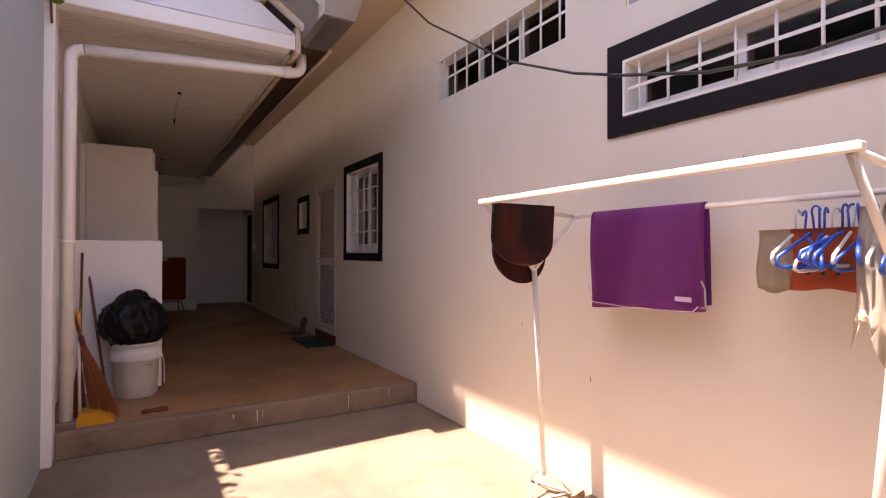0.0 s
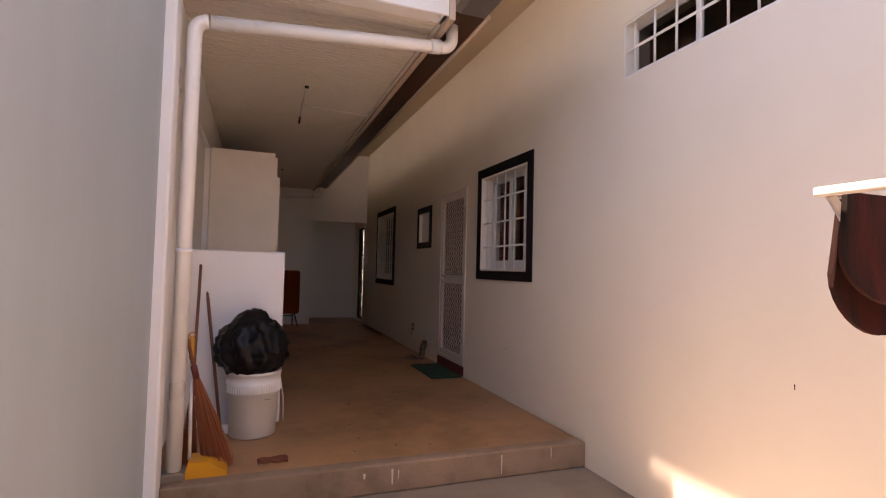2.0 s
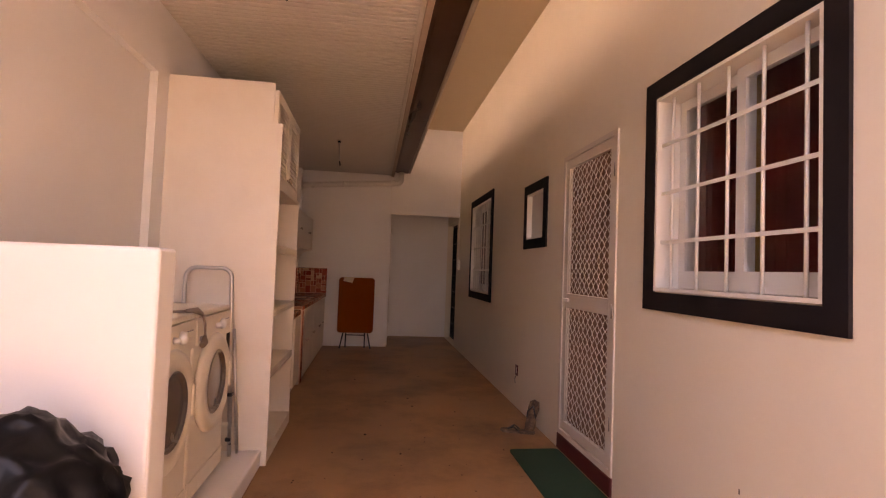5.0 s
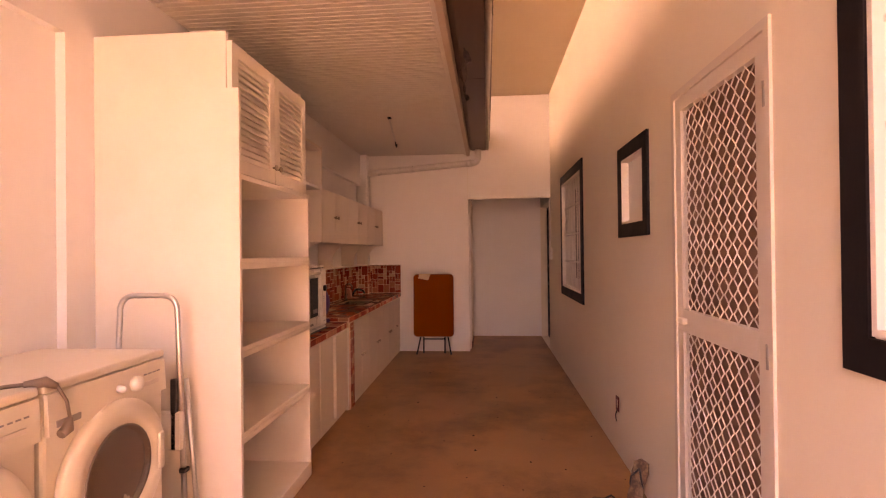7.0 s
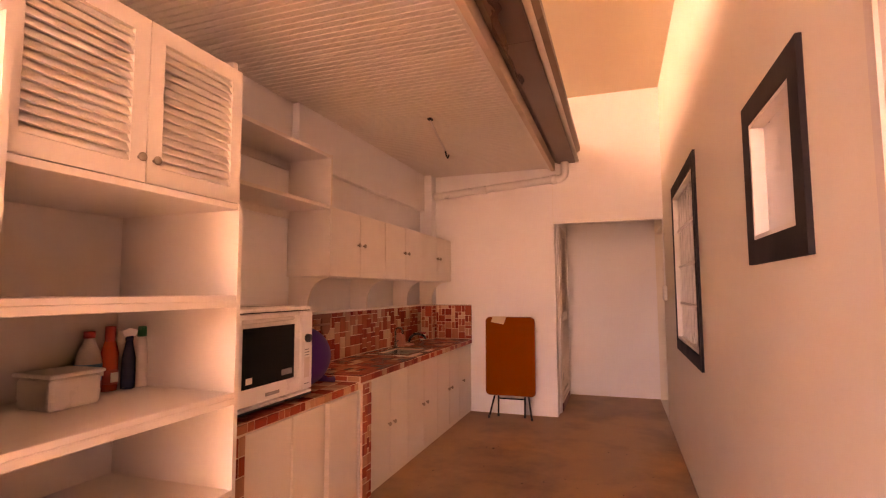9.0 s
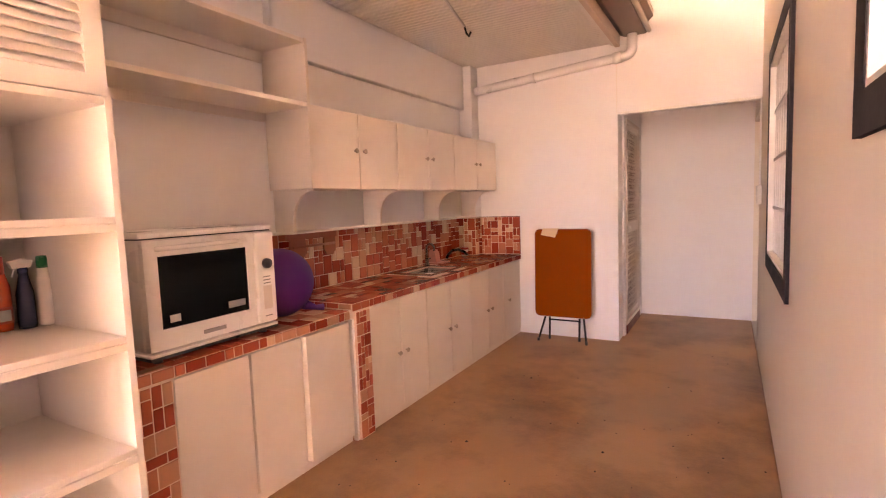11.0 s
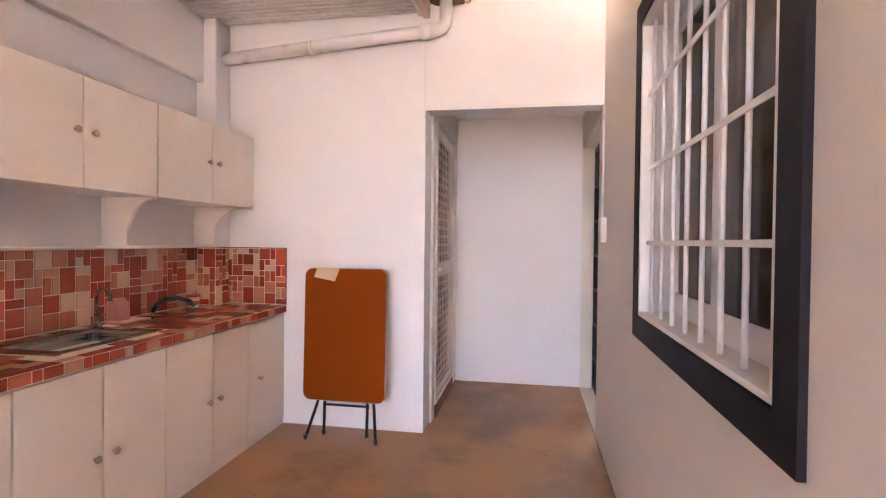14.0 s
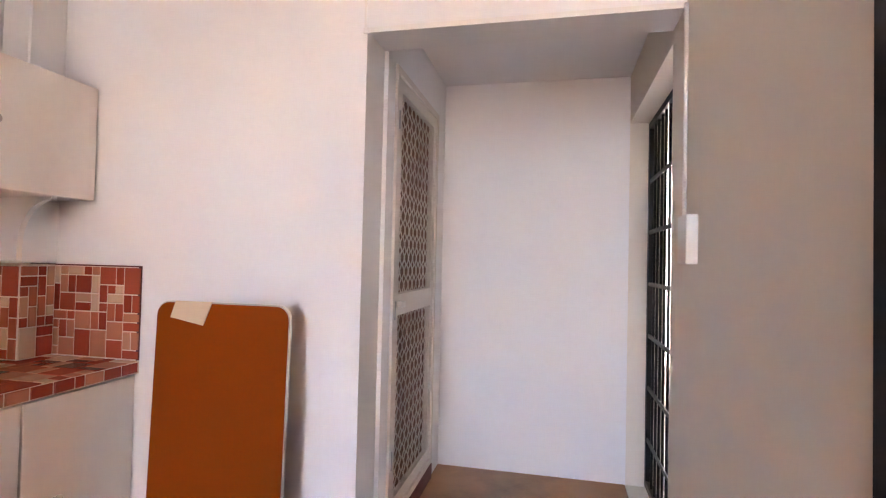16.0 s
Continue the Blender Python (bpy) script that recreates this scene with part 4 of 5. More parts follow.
part("sticker", box(ox - 0.0058, ox - 0.005, oy0 + 0.37, oy0 + 0.46, oz0 + 0.12, oz0 + 0.15), GREYP, od, "small grey sticker")
cp = part("control_panel", box(ox - 0.028, ox + 0.008, oy1 - 0.11, oy1 - 0.004, oz0 + 0.016, oz1 - 0.022, 0.006, 2), OVW, ov)
part("dial", lathe([(0.0, 0.0), (0.024, 0.0), (0.022, 0.018), (0.0, 0.02)], (ox + 0.008, oy1 - 0.055, oz1 - 0.17), 18, "x"), BLACK_PLASTIC, cp, "black dial")
part("print_panel", box(ox + 0.008, ox + 0.0088, oy1 - 0.08, oy1 - 0.03, oz0 + 0.08, oz0 + 0.19), PALE_LABEL, cp)
for z in (0.045, 0.20, 0.215, 0.23):
    part("print_bar", box(ox + 0.0088, ox + 0.0095, oy1 - 0.078, oy1 - 0.035, oz0 + z, oz0 + z + 0.005), GREYP, cp)
for x in (0.43, 0.82):
    for y in (7.58, 8.10):
        part("foot", lathe([(0.018, 0.0), (0.016, 0.039)], (x, y, ZL), 10), BLACK_PLASTIC, ov)

PURPLE = material("purple rubber", (0.075, 0.008, 0.14), 0.55, 0.08, 4, 60, 0.05)
ball = thing("exercise_ball", (0.64, 8.39, ZL), "purple rubber ball with a tied neck on the low counter", "ball")
bm = bmesh.new()
bmesh.ops.create_uvsphere(bm, u_segments=32, v_segments=20, radius=0.185)
for v in bm.verts:
    v.co = Vector((0.64, 8.385, ZL + 0.188)) + Vector((v.co.x, v.co.y * 1.0, v.co.z * (1.0 if v.co.z > 0 else 1.01)))
for f in bm.faces:
    f.smooth = True
part("skin", bm, PURPLE, ball)
part("neck", tube([(0.70, 8.50, ZL + 0.05), (0.73, 8.56, ZL + 0.022), (0.75, 8.60, ZL + 0.018)], [0.03, 0.014, 0.020], 10), PURPLE, ball)

# folding table against the end wall
TABLE = material("red brown laminate", (0.25, 0.046, 0.002), 0.6, 0.08, 2.0, 50, 0.04, spec=0.05, stain=(0.2, 0.04, 0.006), stain_amt=0.25)
EDGE = material("worn pale edge band", (0.55, 0.50, 0.45), 0.5, 0.15, 10, 60, 0.1)
ft = thing("folding_table", (1.39, 11.22, F), "folded table with red brown top leaning on the end wall", "table")
lean = lambda z: 11.165 + (z - F) * 0.035


def rounded(a0, a1, b0, b1, r, n=6):
    out = []
    for cx, cy, s in ((a1 - r, b1 - r, 0), (a0 + r, b1 - r, 90), (a0 + r, b0 + r, 180), (a1 - r, b0 + r, 270)):
        out += [(cx + r * math.cos(radians(s + 90 * i / n)), cy + r * math.sin(radians(s + 90 * i / n))) for i in range(n + 1)]
    return out


def leaning(bm):
    for v in bm.verts:
        v.co.y += lean(v.co.z) - 11.14
    return bm


part("tabletop", leaning(prism(rounded(1.123, 1.668, 0.40, 1.245, 0.05), 11.14, 11.162, "y")), TABLE, ft)
part("edge_band", leaning(prism(rounded(1.119, 1.672, 0.396, 1.249, 0.053), 11.143, 11.158, "y")), EDGE, ft, "pale worn edge band")
for x, dx in ((1.215, -0.04), (1.255, 0.0), (1.545, 0.0), (1.585, 0.05)):
    part("leg", tube([(x, 11.245, 0.55), (x, 11.215, 0.40), (x + dx, 11.10 + (0.10 if not dx else 0.0), F + 0.008)], 0.010, 8), BLACK, ft)
    part("foot_cap", tube([(x + dx * 1.0, 11.10 + (0.10 if not dx else 0.0), F), (x + dx, 11.10 + (0.10 if not dx else 0.0), F + 0.03)], 0.013, 8), BLACK_PLASTIC, ft)
part("crossbar", tube([(1.245, 11.215, 0.36), (1.555, 11.215, 0.36)], 0.008, 8), BLACK, ft)
PAPER = material("tan paper", (0.66, 0.50, 0.34), 0.8, 0.06, 8, 80, 0.15)
bm = leaning(prism([(1.205, 1.252), (1.185, 1.19), (1.325, 1.165), (1.36, 1.252)], 11.134, 11.138, "y"))
single("paper_sheet", bm, PAPER, "tan paper sheet hung over the folded table top", "paper")

# socket, switch box and conduit on the house wall
so = thing("wall_socket", (XR, 7.835, 0.48), "open brown wall socket with a loose wire end", "socket")
part("box", frame_ring(XR - 0.006, XR - 0.0, 7.800, 7.870, 0.455, 0.55, 0.018), RED_SILL, so)
part("insert", box(XR - 0.004, XR - 0.001, 7.820, 7.850, 0.475, 0.53), WHITE_PLASTIC, so)
part("wire", tube([(XR - 0.006, 7.835, 0.46), (XR - 0.015, 7.845, 0.42), (XR - 0.008, 7.850, 0.38)], 0.003, 6), BLACK, so)
sw = thing("switch_box", (XR, 11.22, 1.43), "cream surface switch box with conduit at the wall end", "switch")
part("box", box(XR - 0.035, XR, 11.17, 11.28, 1.43, 1.58, 0.005, 2), WHITE_PLASTIC, sw)
part("conduit", tube([(XR - 0.008, 11.31, 1.52), (XR - 0.008, 11.31, 2.28)], 0.007, 8), WHITE_PAINT, sw)

# lamp holders on the low ceiling
for y in (5.22, 9.30):
    lh = thing("lamp_bracket", (1.17, y, ZS), "bare wire lamp hook hanging from the low ceiling", "lamp bracket", "ceiling lamp hooks")
    part("rose", box(1.155, 1.19, y - 0.025, y + 0.02, ZS - 0.02, ZS - 0.003, 0.004), BLACK, lh)
    part("rod", tube([(1.17, y, ZS - 0.015), (1.16, y + 0.25, ZS - 0.10), (1.155, y + 0.42, ZS - 0.15)], 0.009, 8), ALU, lh)
    part("hook", tube([(1.155, y + 0.42, ZS - 0.15), (1.155, y + 0.45, ZS - 0.19), (1.155, y + 0.49, ZS - 0.20), (1.155, y + 0.52, ZS - 0.165)], 0.007, 8), BLACK, lh)
single("ceiling_conduit", tube([(1.19, 5.76, ZS - 0.012), (1.83, 5.81, ZS - 0.012)], 0.008, 8), WHITE_PAINT, "thin white conduit across the low ceiling", "conduit")

# ---- laundry corner ----
WASH = material("white washer enamel", (0.76, 0.70, 0.60), 0.32, 0.03, 3, 60, 0.02, stain=(0.6, 0.5, 0.4), stain_amt=0.12)
DOORGLASS = material("dark door glass", (0.016, 0.012, 0.010), 0.12, 0.1, 4, 60, 0.0, spec=0.18)
DRUM = material("drum steel", (0.40, 0.38, 0.37), 0.25, 0.1, 6, 60, 0.02, metal=0.8)


def washer(y0, y1, label):
    x0, x1, z0, z1 = 0.31, 0.83, 0.27, 1.17
    w = thing("washing_machine", ((x0 + x1) / 2, (y0 + y1) / 2, z0), label, "washing machine", "washing machines")
    part("body", box(x0, x1, y0, y1, z0 + 0.02, z1 - 0.03, 0.012, 2), WASH, w)
    part("top", box(x0 - 0.002, x1 + 0.008, y0 - 0.002, y1 + 0.002, z1 - 0.028, z1, 0.008, 2), WASH, w)
    cp = part("control_panel", prism([(x1 + 0.001, z1 - 0.155), (x1 + 0.018, z1 - 0.155), (x1 + 0.012, z1 - 0.032), (x1 + 0.001, z1 - 0.032)], y0 + 0.004, y1 - 0.004, "y"), WASH, w)
    for y, r in ((y0 + 0.37, 0.028), (y0 + 0.29, 0.014)):
        part("dial", lathe([(0.0, 0.0), (r, 0.0), (r * 0.9, 0.02), (r * 0.3, 0.028), (0.0, 0.028)], (x1 + 0.015, y, z1 - 0.09), 18, "x"), WHITE_PLASTIC, cp)
    for i in range(4):
        part("print_bar", box(x1 + 0.0145, x1 + 0.017, y0 + 0.42 + i * 0.025, y0 + 0.435 + i * 0.025, z1 - 0.075, z1 - 0.070), GREYP, cp)
    part("button_strip", box(x1 + 0.014, x1 + 0.019, y0 + 0.40, y0 + 0.50, z1 - 0.115, z1 - 0.10, 0.001), PALE_LABEL, cp)
    part("maker_plate", box(x1 + 0.016, x1 + 0.0195, y0 + 0.03, y0 + 0.12, z1 - 0.135, z1 - 0.115), GREYP, cp, "grey maker's plate")
    yc, zc = (y0 + y1) / 2, z0 + 0.53
    pd = part("porthole", lathe([(0.240, 0.0), (0.248, 0.012), (0.240, 0.03), (0.21, 0.044), (0.168, 0.040), (0.152, 0.018)], (x1, yc, zc), 40, "x"), WASH, w, "round white door ring")
    part("door_glass", lathe([(0.0, 0.002), (0.06, 0.003), (0.11, 0.008), (0.153, 0.018)], (x1, yc, zc), 32, "x"), DOORGLASS, pd, "dark bowl glass")
    part("glass_rim", lathe([(0.152, 0.016), (0.160, 0.032), (0.152, 0.037), (0.140, 0.022)], (x1, yc, zc), 32, "x"), DRUM, pd)
    part("door_handle", box(x1 + 0.03, x1 + 0.05, yc + 0.185, yc + 0.215, zc - 0.07, zc + 0.07, 0.006, 2), WASH, pd)
    part("kick_panel", box(x1 + 0.0, x1 + 0.006, y0 + 0.01, y1 - 0.01, z0 + 0.03, z0 + 0.12, 0.002), WASH, w)
    for x in (x0 + 0.06, x1 - 0.06):
        for y in (y0 + 0.06, y1 - 0.06):
            part("foot", lathe([(0.022, 0.0), (0.02, 0.021)], (x, y, z0), 10), BLACK_PLASTIC, w)
    return w


washer(5.09, 5.64, "off-white front loading washing machine on the plinth")
washer(5.66, 6.21, "off-white front loading washing machine beside the ladder")
CORD = material("grey brown cord", (0.20, 0.15, 0.12), 0.5, 0.1, 10, 60, 0.05)
pc = thing("power_cord", (0.710, 5.540, 1.170), "grey power cord with plug lying over the washing machines", "cord")
part("cable", tube([(0.410, 5.120, 1.177), (0.530, 5.220, 1.177), (0.610, 5.360, 1.177), (0.690, 5.520, 1.177), (0.770, 5.610, 1.177), (0.810, 5.640, 1.177)], 0.006, 8), CORD, pc)
part("plug", tube([(0.800, 5.630, 1.177), (0.835, 5.665, 1.178), (0.855, 5.685, 1.160)], [0.010, 0.016, 0.009], 10), CORD, pc)
part("tail", tube([(0.855, 5.685, 1.160), (0.862, 5.710, 1.110), (0.860, 5.725, 1.050)], 0.005, 8), CORD, pc)
part("socket_end", tube([(0.858, 5.725, 1.055), (0.860, 5.715, 1.025), (0.860, 5.690, 1.015)], [0.009, 0.018, 0.014], 10), CORD, pc)

ld = thing("step_ladder", (0.560, 6.370, F), "folded aluminium step ladder leaning by the shelf side", "ladder")
part("front_rail", tube([(0.560, 6.350, 0.272)] + [(0.540, 6.350, 1.160)] + [Vector(p) for p in arc((0.600, 6.360, 1.310), 0.06, 180, 90, (1, 0, 0), (0, 0, 1))] + [Vector(p) for p in arc((0.740, 6.360, 1.310), 0.06, 90, 0, (1, 0, 0), (0, 0, 1))] + [(0.805, 6.360, 1.160), (0.840, 6.350, 0.272)], 0.012, 10), ALU, ld)
part("rear_rail", tube([(0.870, 6.400, 0.272), (0.825, 6.380, 1.010)], 0.010, 8), ALU, ld)
part("rear_rail", tube([(0.580, 6.400, 0.272), (0.560, 6.380, 1.010)], 0.010, 8), ALU, ld)
for z in (0.45, 0.72):
    part("tread", box(0.56, 0.83, 6.325, 6.355, z, z + 0.16 if z > 0.6 else z + 0.02, 0.004), WHITE_PLASTIC, ld)
part("spreader", box(0.785, 0.812, 6.325, 6.348, 0.72, 1.02, 0.004), BLACK_PLASTIC, ld, "black hinge cover")
for z in (0.62, 0.36):
    part("rivet_block", box(0.815, 0.845, 6.335, 6.37, z, z + 0.02, 0.003), BLACK_PLASTIC, ld)

# ---- porch ----
BUCKET = material("white pail plastic", (0.72, 0.70, 0.67), 0.4, 0.05, 3, 60, 0.05, stain=(0.45, 0.38, 0.32), stain_amt=0.3)
BX, BY = 0.83, 4.53
bk = thing("bucket", (BX, BY, F), "white plastic pail with a ribbed rim used as bin", "bucket")
part("pail", lathe([(0.0, 0.001), (0.146, 0.001), (0.154, 0.01), (0.166, 0.29), (0.180, 0.296), (0.182, 0.37), (0.174, 0.376), (0.174, 0.42), (0.184, 0.423), (0.184, 0.44), (0.162, 0.44), (0.160, 0.34), (0.0, 0.32)], (BX, BY, F), 40), BUCKET, bk)
for i in range(30):
    a = radians(-170 + i * 6.0)
    part("rib", box(BX + math.cos(a) * 0.180 - 0.003, BX + math.cos(a) * 0.180 + 0.003, BY + math.sin(a) * 0.180 - 0.005, BY + math.sin(a) * 0.180 + 0.003, F + 0.306, F + 0.362), BUCKET, bk)
part("handle", tube([(BX + 0.178, BY - 0.03, F + 0.36), (BX + 0.198, BY - 0.04, F + 0.25), (BX + 0.203, BY - 0.02, F + 0.08)], 0.004, 6), BUCKET, bk)
part("print_bar", box(BX + 0.07, BX + 0.11, BY - 0.1665, BY - 0.160, F + 0.262, F + 0.270), GREYP, bk, "small dark printed mark")
BAG = material("black bin liner", (0.005, 0.005, 0.006), 0.35, 0.2, 8, 60, 0.2, spec=0.22)
bm = bmesh.new()
bmesh.ops.create_icosphere(bm, subdivisions=5, radius=1.0)
for v in bm.verts:
    p = v.co.copy()
    a = math.atan2(p.y, p.x)
    fold = 0.05 * math.sin(a * 11 + p.z * 4) * (1 - abs(p.z)) + 0.05 * abs(noise.noise(p * 2.6)) + 0.035 * abs(noise.noise(p * 6.0))
    crease = 0.10 * (1 - abs(noise.noise(p * 3.3 + Vector((4, 1, 2))))) ** 3
    r = 1 - fold + crease - 0.05
    top = 0.10 * max(0, 1 - (p.x ** 2 + p.y ** 2) * 4) if p.z > 0 else 0
    v.co = Vector((BX - 0.02 + p.x * r * 0.245, BY + p.y * r * 0.23, F + 0.575 + p.z * r * (0.255 if p.z > 0 else 0.20) + top * 0.4))
for f in bm.faces:
    f.smooth = True
single("bin_bag", bm, BAG, "full black bin bag bulging out of the white pail", "bag", at=(BX, BY, F + 0.44))

STRAW = material("reddish broom fibre", (0.30, 0.085, 0.035), 0.8, 0.35, 10, 160, 0.4, stretch=(1, 1, 0.1), rnd=0.2)
STICK = material("brown stick", (0.20, 0.075, 0.04), 0.55, 0.3, 6, 60, 0.2)
YELLOW = material("yellow plastic", (0.70, 0.30, 0.02), 0.35, 0.08, 8, 60, 0.03)


def broom(name, foot, top, label, spread, n, r=0.0022, binding=0.45):
    b = thing(name, foot, label, "broom")
    foot, top = Vector(foot), Vector(top)
    d = (top - foot)
    bind = foot + d * binding
    part("handle", tube([bind - d * 0.03, top], 0.010, 8), STICK, b)
    part("binding", tube([bind - d * 0.04, bind + d * 0.03], 0.017, 10), RED_SILL, b)
    rg = random.Random(len(name))
    bm = bmesh.new()
    for i in range(n):
        a, q = rg.uniform(0, 6.28), rg.random() ** 0.5
        off = Vector((math.cos(a) * spread[0] * q, math.sin(a) * spread[1] * q, 0))
        e = foot + off + Vector((0, 0, rg.uniform(0.004, 0.05)))
        m_ = (bind + e) / 2 + off * 0.12
        bm_tube(bm, [bind + off * 0.08, m_, e], [r, r, r * 0.6], 4, False)
    part("bristles", bm, STRAW, b, "long reddish fibre bristles")
    return b


broom("stick_broom", (0.645, 3.940, F), (0.405, 3.840, 1.20), "reddish stick broom leaning in the porch corner", (0.09, 0.06), 150, binding=0.55)
broom("soft_broom", (0.485, 4.000, F), (0.450, 4.670, 1.33), "worn fibre broom leaning against the low partition", (0.05, 0.05), 110, binding=0.35)
dp = thing("dustpan", (0.585, 3.820, F), "yellow plastic dustpan with a long white handle", "dustpan")
part("pan", prism([(0.485, F + 0.002), (0.705, F + 0.002), (0.695, F + 0.035), (0.605, F + 0.085), (0.505, F + 0.09)], 3.80, 3.96, "y"), YELLOW, dp)
part("handle", tube([(0.505, 3.880, F + 0.08), (0.490, 3.920, 0.82)], 0.010, 8), WHITE_PLASTIC, dp)
part("grip", tube([(0.490, 3.918, 0.80), (0.488, 3.925, 0.92)], 0.013, 8), YELLOW, dp, "yellow grip")
part("hanger", tube(arc((0.488, 3.926, 0.935), 0.014, 0, 360, (1, 0, 0), (0, 0, 1), 10)[:-1], 0.004, 6, close=True), YELLOW, dp)
mop = thing("mop_stick", (0.605, 4.620, F), "thin brown mop stick leaning against the partition", "mop")
part("handle", tube([(0.625, 4.580, F + 0.02), (0.465, 4.790, 1.33)], 0.011, 8), STICK, mop)
part("head", box(0.565, 0.685, 4.54, 4.62, F + 0.002, F + 0.05, 0.01, 2), WHITE_PLASTIC, mop)
part("grip", tube([(0.471, 4.782, 1.28), (0.461, 4.795, 1.36)], 0.013, 8), YELLOW, mop, "yellow grip end")
LEATHER = material("rust brown rag", (0.17, 0.045, 0.02), 0.75, 0.3, 12, 90, 0.4)
bm = bmesh.new()
bmesh.ops.create_grid(bm, x_segments=14, y_segments=8, size=1)
for v in bm.verts:
    p = v.co.copy()
    v.co = Vector((0.95 + p.x * 0.085 + 0.01 * noise.noise(p * 3), 3.96 + p.y * 0.04 + 0.012 * noise.noise(p * 2 + Vector((3, 0, 0))), F + 0.012 + 0.012 * noise.noise(p * 2.5)))
bmesh.ops.solidify(bm, geom=bm.faces[:], thickness=0.012)
single("floor_rag", bm, LEATHER, "crumpled rust brown rag on the step edge", "rag", at=(0.95, 3.96, F))

GREENMAT = material("dark green mat", (0.012, 0.055, 0.028), 0.9, 0.2, 6, 200, 0.6)
single("door_mat", prism(rounded(2.62, 2.97, 5.87, 6.68, 0.03, 4), F + 0.001, F + 0.012, "z"), GREENMAT, "dark green doormat on the floor before the screen door", "mat", at=(2.8, 6.27, F))
FLIP = material("camouflage rubber sole", (0.09, 0.055, 0.035), 0.7, 0.6, 40, 60, 0.2, stain=(0.45, 0.29, 0.17), stain_amt=0.6, stain_scale=30)


def flip_flop(m):
    f = thing("flip_flop", (0, 0, 0), "brown patterned rubber flip-flop by the house wall", "flip-flop", "pair of flip-flops")
    out = [(0.0, -0.13), (0.035, -0.12), (0.042, -0.06), (0.034, 0.0), (0.046, 0.07), (0.036, 0.12), (0.0, 0.135), (-0.036, 0.115), (-0.042, 0.06), (-0.034, 0.0), (-0.040, -0.06), (-0.034, -0.12)]
    part("sole", prism(out, 0.0, 0.018, "z"), FLIP, f, local=True)
    part("strap", tube([(-0.036, -0.01, 0.016), (-0.028, 0.03, 0.045), (0.0, 0.08, 0.02)], 0.006, 6), BLACK_PLASTIC, f, local=True)
    part("strap", tube([(0.036, -0.01, 0.016), (0.028, 0.03, 0.045), (0.0, 0.08, 0.02)], 0.006, 6), BLACK_PLASTIC, f, local=True)
    f.matrix_basis = m
    return f


f1 = flip_flop(pose(2.80, 7.08, F + 0.001, 0, 0, 70))
copy_thing(f1, pose(2.925, 7.12, F + 0.105, 62, 0, -40))

# ---- yard ----
RACKW = material("white enamelled steel", (0.80, 0.76, 0.70), 0.4, 0.05, 4, 60, 0.05, stain=(0.4, 0.2, 0.1), stain_amt=0.25, stain_scale=9)
RZ = 1.58
rk = thing("drying_rack", (2.72, 0.95, 0.0), "white steel clothes drying rack on tripod feet by the wall", "drying rack")
FX, BXK = 2.26, 2.85
BZ = RZ - 0.05  # back bar
ya, yb = 1.64, 0.18
part("front_bar", box(FX - 0.018, FX + 0.018, yb - 0.03, ya + 0.03, RZ - 0.012, RZ + 0.012, 0.004), RACKW, rk)
part("back_bar", tube([(BXK, yb - 0.02, BZ), (BXK, ya + 0.02, BZ)], 0.012, 8), RACKW, rk)
for y in (yb, ya):
    part("end_bar", tube([(FX, y, RZ), (BXK, y, BZ)], 0.011, 8), RACKW, rk)
for y in (ya, yb):
    px, fy0 = 2.79, y + 0.17
    part("post", tube([(px, fy0, 0.10), (2.70, y + 0.10, 0.6), (2.57, y, 1.27)], 0.014, 10), RACKW, rk)
    part("arm", tube([(2.57, y, 1.25), (FX + 0.01, y, RZ - 0.01)], 0.012, 8), RACKW, rk)
    part("arm", tube([(2.57, y, 1.25), (BXK, y, BZ - 0.005)], 0.012, 8), RACKW, rk)
    for a in (200, 320, 80):
        ex, ey = px + 0.15 * math.cos(radians(a)), fy0 + 0.15 * math.sin(radians(a))
        part("foot", tube([(px, fy0, 0.16), (ex, ey, 0.008)], 0.006, 6), RACKW, rk)
        fx, fy = px + 0.15 * math.cos(radians(a + 120)), fy0 + 0.15 * math.sin(radians(a + 120))
        part("foot_brace", tube([(ex, ey, 0.008), (fx, fy, 0.008)], 0.005, 6), RACKW, rk)


def cloth(name, pts_u, x_of, y0, y1, zs, mat, label, category, wob=0.008, hem=0.0, seed=1, thick=0.004, group=""):
    """A hanging cloth: rows of heights zs, with the front face at x_of(row)."""
    bm = bmesh.new()
    n = pts_u
    rows = []
    for j, z in enumerate(zs):
        row = []
        for i in range(n + 1):
            t = i / n
            amp = wob * min(1, j / 3)
            x = x_of(j, t) + amp * math.sin(t * 9 + seed) + amp * 0.6 * math.sin(t * 21 + seed * 2 + j * 0.2)
            zz = z - (hem * math.sin(t * 7 + seed) if j == len(zs) - 1 else 0)
            row.append(bm.verts.new((x, y0 + (y1 - y0) * t + 0.006 * math.sin(j * 0.8 + seed), zz)))
        rows.append(row)
    for a, b in zip(rows, rows[1:]):
        for i in range(n):
            bm.faces.new((a[i], a[i + 1], b[i + 1], b[i])).smooth = True
    bmesh.ops.solidify(bm, geom=bm.faces[:], thickness=thick)
    return single(name, bm, mat, label, category, group, at=(x_of(0, 0.5), (y0 + y1) / 2, zs[0]))


